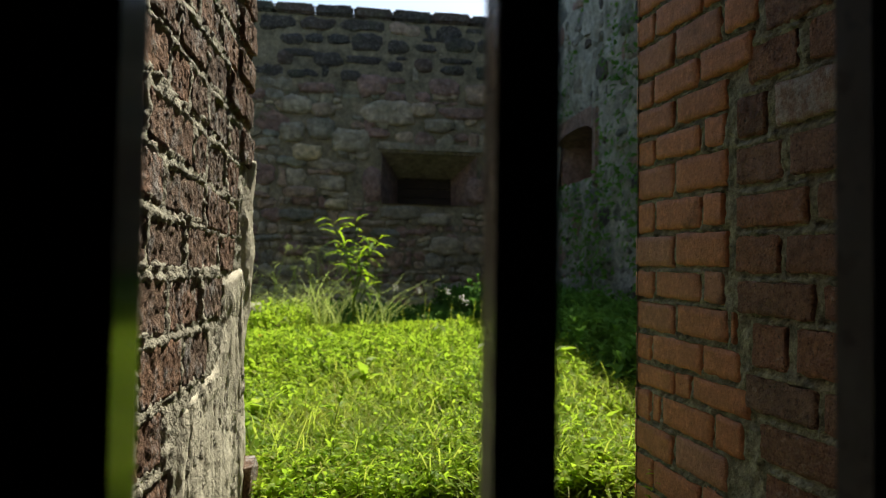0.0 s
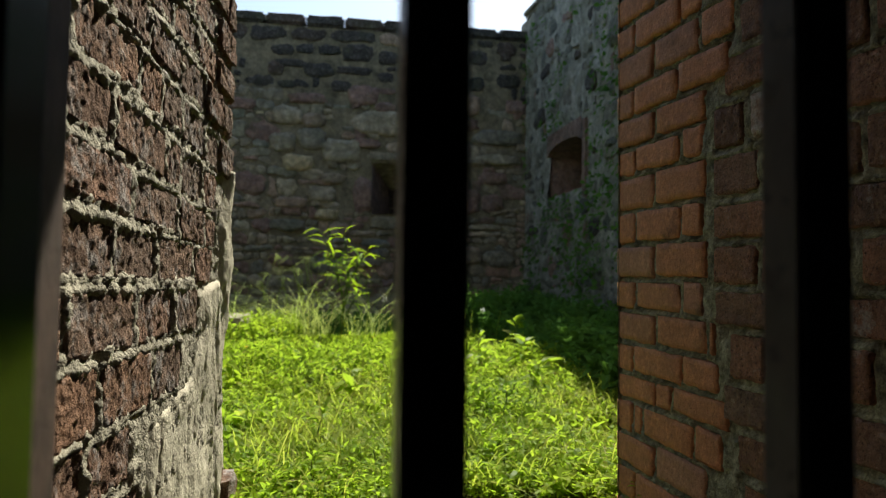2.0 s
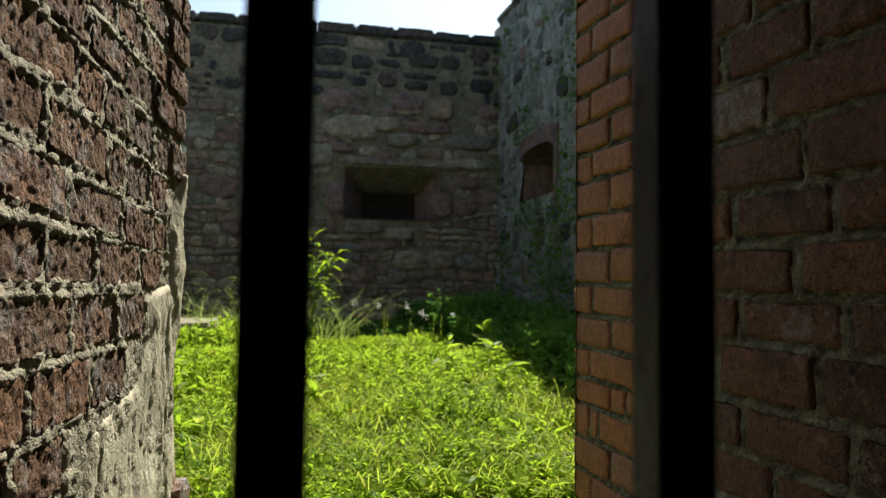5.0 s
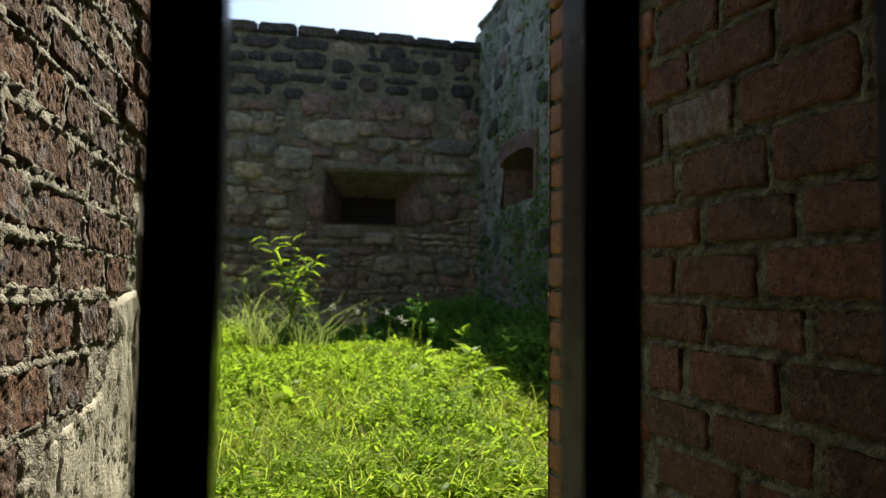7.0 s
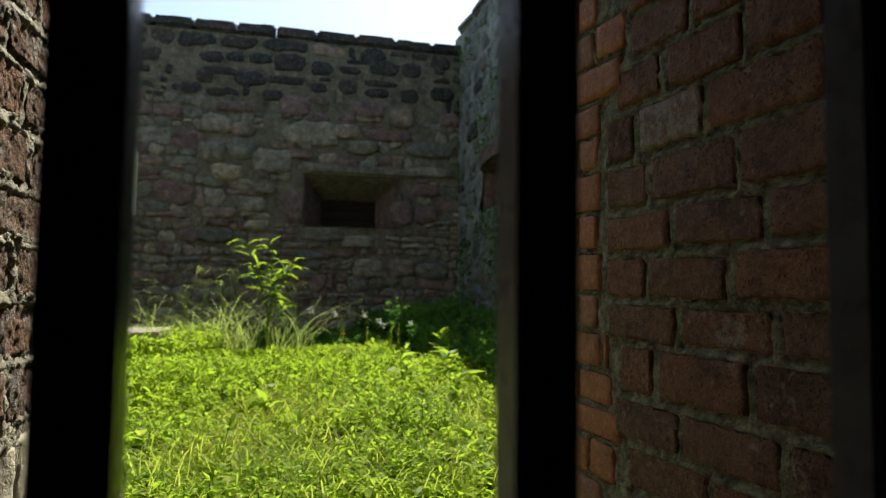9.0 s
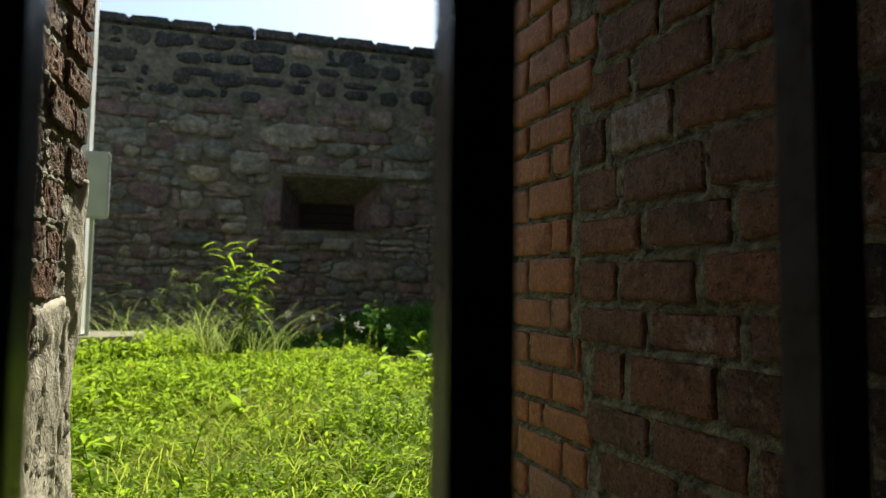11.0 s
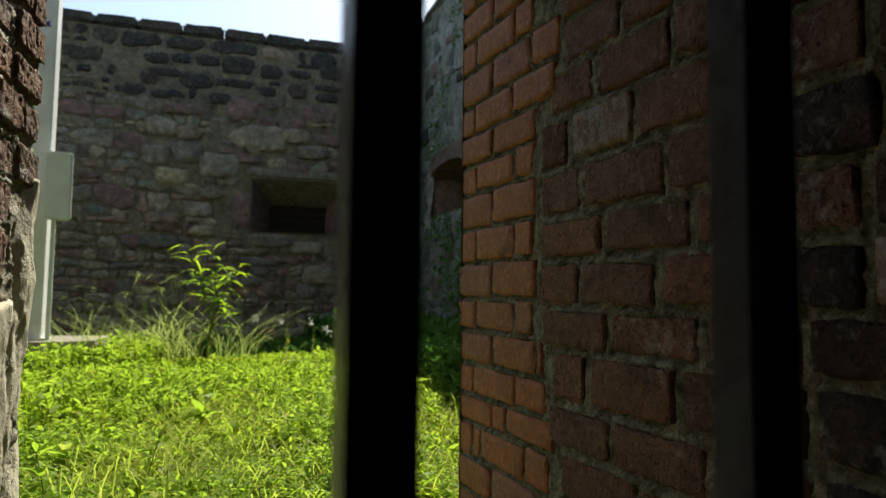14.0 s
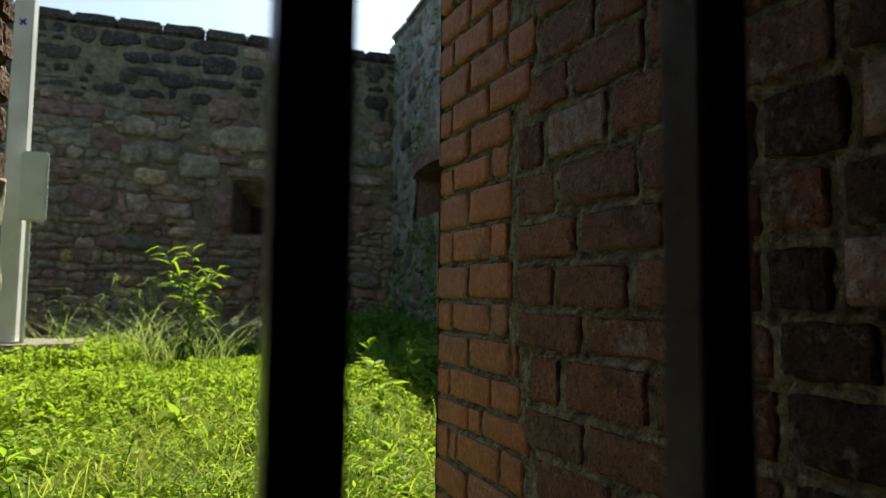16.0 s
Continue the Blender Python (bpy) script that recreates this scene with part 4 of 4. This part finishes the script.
weeds, stems, blades, shade, fine = Foliage(), Foliage(), Foliage(), Foliage(), Foliage()
count = 0
while count < 11500:
    y = 1.5 + 6.3 * U(0, 1) ** 1.5
    x = U(-2.6, 2.3)
    if not in_view(x, y) or (-2.2 < x < -0.45 and 4.7 < y < 5.6):
        continue
    count += 1
    mound = 1.5 * noise.noise(Vector((x * 1.6, y * 1.6, 0.3)))
    h = (0.17 + 0.07 * mound) * low_end(y) * U(0.7, 1.2) * (0.75 if y < 2.2 else 1.0) * (0.6 if x < -0.3 and y > 3.9 else 1.0)
    kind = noise.noise(Vector((x * 2.2 + 9, y * 2.2, 5))) + U(-0.35, 0.35)
    # inside the walls' shadow the weeds take a darker leaf colour
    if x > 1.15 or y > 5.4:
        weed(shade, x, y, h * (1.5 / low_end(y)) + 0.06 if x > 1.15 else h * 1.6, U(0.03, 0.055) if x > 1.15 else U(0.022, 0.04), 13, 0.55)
    elif kind > 0.12:
        weed(weeds, x, y, h, U(0.022, 0.042) * (1.3 if y < 2.6 else 1), 15, 0.55, stems)
    elif kind > -0.25:
        weed(weeds, x, y, h * 1.1, U(0.014, 0.026), 28, 0.45, stems)
    else:
        weed(weeds, x, y, h * 1.15, U(0.026, 0.042), 17, 0.30, stems)
for _ in range(16000):
    y = 1.5 + 5.5 * U(0, 1) ** 1.3
    x = U(-2.4, 1.9)
    if not in_view(x, y) or (-2.2 < x < -0.45 and 4.7 < y < 5.6):
        continue
    if noise.noise(Vector((x * 1.3, y * 1.3, 8))) + U(-0.4, 0.4) < -0.05:
        continue
    t = U(0, 6.28)
    blades.blade(Vector((x, y, ground_z(x, y))), Vector((math.cos(t), math.sin(t), 0)), U(0.12, 0.30) * low_end(y), U(0.003, 0.006), U(0.2, 0.9))
for _ in range(7000):
    y = 1.5 + 3.9 * U(0, 1) ** 1.9
    x = U(-1.6, 1.15)
    if in_view(x, y) and not (-2.2 < x < -0.45 and 4.7 < y < 5.6):
        mound = 1.5 * noise.noise(Vector((x * 1.6, y * 1.6, 0.3)))
        weed(fine, x, y, (0.19 + 0.07 * mound) * low_end(y) * U(0.8, 1.25) * (0.75 if y < 2.2 else 1.0) * (0.6 if x < -0.3 and y > 3.9 else 1.0), U(0.014, 0.027), 24, 0.42)
for _ in range(420):
    x, y = U(-1.9, -0.2), U(4.35, 4.74)
    weed(weeds, x, y, U(0.15, 0.24), U(0.03, 0.05), 14, 0.4, stems)
for _ in range(160):
    x, y = U(-0.45, -0.15), U(4.7, 5.5)
    weed(weeds, x, y, U(0.15, 0.28), U(0.03, 0.06), 14, 0.35, stems)
for _ in range(12000):
    y = 1.6 + 3.4 * U(0, 1) ** 1.5
    x = U(-0.2, 1.15)
    if not in_view(x, y) or noise.noise(Vector((x * 1.7, y * 1.7, 4))) + 0.35 * x - 0.1 + U(-0.2, 0.2) < 0:
        continue
    t = U(0, 6.28)
    blades.blade(Vector((x, y, ground_z(x, y))), Vector((math.cos(t), math.sin(t), 0)), U(0.18, 0.34) * low_end(y), U(0.003, 0.006), U(0.4, 1.3))
for _ in range(3800):
    x, y = U(-5.9, 2.3), U(1.6, 7.8)
    if in_view(x, y) or (-2.3 < x < -0.4 and 4.7 < y < 5.6):
        continue
    weed(weeds, x, y, U(0.12, 0.24), U(0.03, 0.07), 9, 0.5)
tagged(weeds.build("weeds", LEAF), "bright green leafy weeds covering the sunlit yard", "weeds", kind="stuff")
tagged(fine.build("fine_weeds", LEAF), "fine feathery weeds filling the sunlit carpet", "weeds", kind="stuff")
tagged(stems.build("weed_stems", STEM), "thin green stems of the weeds", "weeds", kind="stuff")
tagged(blades.build("grass", BLADE), "green grass blades among the weeds", "grass", kind="stuff")
tagged(shade.build("shaded_weeds", IVY), "weeds in the walls' shade, with the shade put into their leaf colour", "weeds", kind="stuff")

# creepers on the side wall
ivy = Foliage()
for _ in range(6500):
    y, s = U(2.0, 7.9), U(0, 1)
    z = 0.2 + 3.3 * s ** 2.2
    if noise.noise(Vector((y * 1.4, z * 1.2, 2))) + U(-0.25, 0.25) < -0.03 + 0.14 * (z > 1.0) - 0.3 * (y < 5.9) or in_niche(y, z):
        continue
    out = 0.03 + 0.10 * U(0, 1) * (1 if z < 0.9 else 0.4)
    ivy.leaf(Vector((X_W - out, y, z)), Vector((-0.5, U(-0.7, 0.7), U(-0.9, 0.4))).normalized(), Vector((-1, 0, 0.3)), U(0.03, 0.075), U(0.025, 0.05), 0.2, 0.4)
tagged(ivy.build("creeper", IVY), "green creeper leaves climbing the rubble wall", "creeper", kind="stuff")

# the tall young plant
tall = tagged(new("tall_weed"), "tall bright green weed with narrow drooping leaves", "plant")
tall.location = (0, 0, 0)
fo, st = Foliage(), Foliage()
bx, by = 0.16, 4.75
bz = ground_z(bx, by) + 0.06


def shoot(pts, leaves, size, first):
    st.stem(pts, 0.006, 0.002)
    for i in range(leaves):
        s = first + (1 - first) * i / (leaves - 1)
        q = s * (len(pts) - 1)
        k = min(int(q), len(pts) - 2)
        p = Vector(pts[k]).lerp(Vector(pts[k + 1]), q - k)
        t = i * 2.4 + U(-0.4, 0.4)
        tilt = U(-0.35, 0.6) if s < 0.9 else U(0.1, 0.9)
        fo.leaf(p, Vector((math.cos(t) * math.cos(tilt), math.sin(t) * math.cos(tilt), math.sin(tilt))), Vector((0, 0, 1)), size * U(0.75, 1.2), size * U(0.12, 0.18), 0.2, U(0.3, 1.0))


shoot([(bx, by, bz - 0.06), (bx + 0.01, by, bz + 0.3), (bx - 0.05, by, bz + 0.58), (bx - 0.15, by, bz + 0.78)], 15, 0.15, 0.5)
shoot([(bx + 0.01, by, bz + 0.25), (bx + 0.04, by + 0.02, bz + 0.48), (bx + 0.01, by + 0.03, bz + 0.77)], 14, 0.14, 0.35)
shoot([(bx + 0.03, by, bz + 0.40), (bx + 0.11, by - 0.02, bz + 0.56), (bx + 0.17, by - 0.02, bz + 0.66)], 11, 0.14, 0.4)
shoot([(bx + 0.01, by, bz + 0.35), (bx - 0.05, by + 0.02, bz + 0.52), (bx - 0.12, by + 0.02, bz + 0.6)], 7, 0.12, 0.5)
shoot([(bx, by, bz + 0.2), (bx + 0.05, by - 0.05, bz + 0.4), (bx + 0.04, by - 0.08, bz + 0.54)], 9, 0.12, 0.5)
shoot([(bx, by, bz + 0.12), (bx + 0.06, by - 0.04, bz + 0.28), (bx + 0.10, by - 0.06, bz + 0.36)], 8, 0.13, 0.5)
tagged(fo.build("leaves", YOUNG_LEAF, tall), kind="stuff")
st.build("stem", STEM, tall)

# arching pale grasses round it
for k, (gx, gy, n) in enumerate(((-0.62, 5.05, 46), (-0.38, 5.0, 60), (-0.12, 4.95, 60), (0.34, 5.1, 40), (0.02, 5.15, 40), (-1.35, 4.6, 30))):
    tuft = tagged(new("grass_tuft"), "tuft of pale arching grass with seed heads", "grass", "grass tufts")
    fo = Foliage()
    for _ in range(n):
        t = U(0, 6.28)
        x, y = gx + U(-0.1, 0.1), gy + U(-0.12, 0.12)
        fo.blade(Vector((x, y, ground_z(x, y))), Vector((math.cos(t), math.sin(t), 0)), U(0.42, 0.8), U(0.004, 0.007), U(0.7, 1.45))
    tagged(fo.build("blade", PALE_BLADE, tuft), kind="stuff")
    hd = Foliage()
    for _ in range(6):
        t = U(0, 6.28)
        x, y, h = gx + U(-0.08, 0.08), gy + U(-0.1, 0.1), U(0.45, 0.68)
        z = ground_z(x, y)
        top = Vector((x + 0.12 * math.cos(t), y + 0.12 * math.sin(t), z + h))
        hd.stem([(x, y, z), (x + 0.03 * math.cos(t), y + 0.03 * math.sin(t), z + h * 0.6), tuple(top)], 0.0018, 0.001)
        for _ in range(3):
            hd.leaf(top, direction(U(-0.1, 0.5)), Vector((0, 0, 1)), U(0.08, 0.13), 0.004, 0.1, 0.6)
    tagged(hd.build("seed_head", PALE_BLADE, tuft), kind="stuff")

# white wild flowers on thin stalks
for fx, fy, h in ((0.633, 4.7, 0.37), (0.817, 4.7, 0.37), (0.913, 4.7, 0.30), (0.47, 4.75, 0.40), (0.86, 4.62, 0.33), (1.10, 4.6, 0.31)):
    flower = tagged(new("wild_flower"), "small white wild flower on a thin stalk", "flower", "white wild flowers")
    z = ground_z(fx, fy)
    fo = Foliage()
    fo.stem([(fx, fy, z), (fx + U(-.02, .02), fy, z + h * 0.6), (fx + U(-.03, .03), fy, z + h)], 0.002, 0.001)
    tip = fo.v[-1].copy()
    for _ in range(5):
        fo.leaf(Vector((fx, fy, z + h * U(0.2, 0.7))), direction(U(0, 0.6)), Vector((0, 0, 1)), 0.05, 0.012)
    fo.build("stalk", STEM, flower)
    hd = Foliage()
    for _ in range(16):
        hd.leaf(tip + Vector((U(-.016, .016), U(-.016, .016), U(-.03, .012))), direction(U(-0.3, 1.2)), Vector((0, 0, 1)), U(0.010, 0.018), 0.009)
    tagged(hd.build("petals", PETAL, flower), kind="stuff")

# yellow flower heads and bent dry stalks among the grass
for fx, fy, h in ((0.62, 4.3, 0.27), (0.28, 3.6, 0.26), (-0.3, 3.3, 0.25)):
    flower = tagged(new("yellow_flower"), "tiny yellow flower among the weeds", "flower", "yellow flowers")
    z = ground_z(fx, fy)
    fo = Foliage()
    fo.stem([(fx, fy, z), (fx + U(-.02, .02), fy, z + h * 0.6), (fx + U(-.03, .03), fy, z + h)], 0.002, 0.001)
    tip = fo.v[-1].copy()
    fo.build("stalk", STEM, flower)
    hd = Foliage()
    for _ in range(12):
        hd.leaf(tip, direction(U(0.1, 0.9)), Vector((0, 0, 1)), U(0.008, 0.013), 0.006)
    tagged(hd.build("petals", YELLOW, flower), kind="stuff")

# large-leaved plants standing above the carpet near the shade's edge
for gx, gy, h, L in ((0.92, 2.75, 0.26, 0.10), (1.02, 3.3, 0.30, 0.11), (0.62, 2.35, 0.2, 0.085), (-0.42, 2.1, 0.16, 0.07), (-0.3, 3.0, 0.28, 0.09), (0.1, 2.6, 0.24, 0.085), (1.08, 3.9, 0.32, 0.10), (0.85, 2.1, 0.16, 0.08), (-0.2, 1.95, 0.14, 0.07), (0.75, 3.1, 0.28, 0.08), *((U(-0.9, 1.0), U(1.9, 4.3), U(0.2, 0.29), U(0.045, 0.075)) for _ in range(30))):
    herb = tagged(new("broad_leaf_weed"), "broad-leaved bright green weed", "plant", "broad-leaved weeds")
    fo, st = Foliage(), Foliage()
    weed(fo, gx, gy, h, L, 16, 0.34, st)
    tagged(fo.build("leaves", LEAF, herb), kind="stuff")
    st.build("stem", STEM, herb)

# seeding spikes that rise out of the weeds
for _ in range(46):
    sx, sy = U(-1.1, 1.2), U(2.2, 4.9)
    if sx < -0.4 and sy > 4.2:
        continue
    spike = tagged(new("seed_spike"), "thin green seeding spike rising out of the weeds", "plant", "seed spikes")
    z, h = ground_z(sx, sy), U(0.22, 0.36)
    fo = Foliage()
    lx, ly = U(-0.05, 0.05), U(-0.05, 0.05)
    fo.stem([(sx, sy, z), (sx + lx * 0.4, sy + ly * 0.4, z + h * 0.6), (sx + lx, sy + ly, z + h)], 0.0015, 0.0008)
    for k in range(26):
        s = 0.55 + 0.45 * k / 26
        fo.leaflet(Vector((sx + lx * s, sy + ly * s, z + h * s)), direction(U(-0.2, 0.8)), U(0.008, 0.014), 0.006)
    fo.build("spike", BLADE, spike)

# moss and small plants at the foot of the repaired jamb
foot = Foliage()
for _ in range(900):
    x, y = 0.66 + U(-0.10, 0.03), 1.43 + U(-0.12, 0.16)
    p = Vector((x, y, -0.04 + U(0.0, 0.22) * U(0.2, 1)))
    foot.leaf(p, direction(U(-0.2, 0.9)), Vector((0, 0, 1)), U(0.01, 0.028), U(0.005, 0.011))
tagged(foot.build("jamb_weeds", LEAF), "small fine-leaved weeds at the foot of the brick jamb", "weeds", kind="stuff")

# rough footing stones under the stucco corner
for k, (x, y, z, w, h) in enumerate(((-0.235, 1.52, 0.10, 0.16, 0.17), (-0.25, 1.53, -0.05, 0.2, 0.14))):
    bm = box_bm(x - 0.09, x + 0.085, y - w / 2, y + w / 2, z - h / 2, z + h / 2, 0.02, 2)
    bmesh.ops.subdivide_edges(bm, edges=[e for e in bm.edges if e.calc_length() > 0.05], cuts=3)
    for v in bm.verts:
        v.co += Vector((1, 1, 1)) * 0.012 * fbm(v.co.x, v.co.y, v.co.z + k, 14)
    part("footing_stone", bm, OLD_BRICK, wall_left)
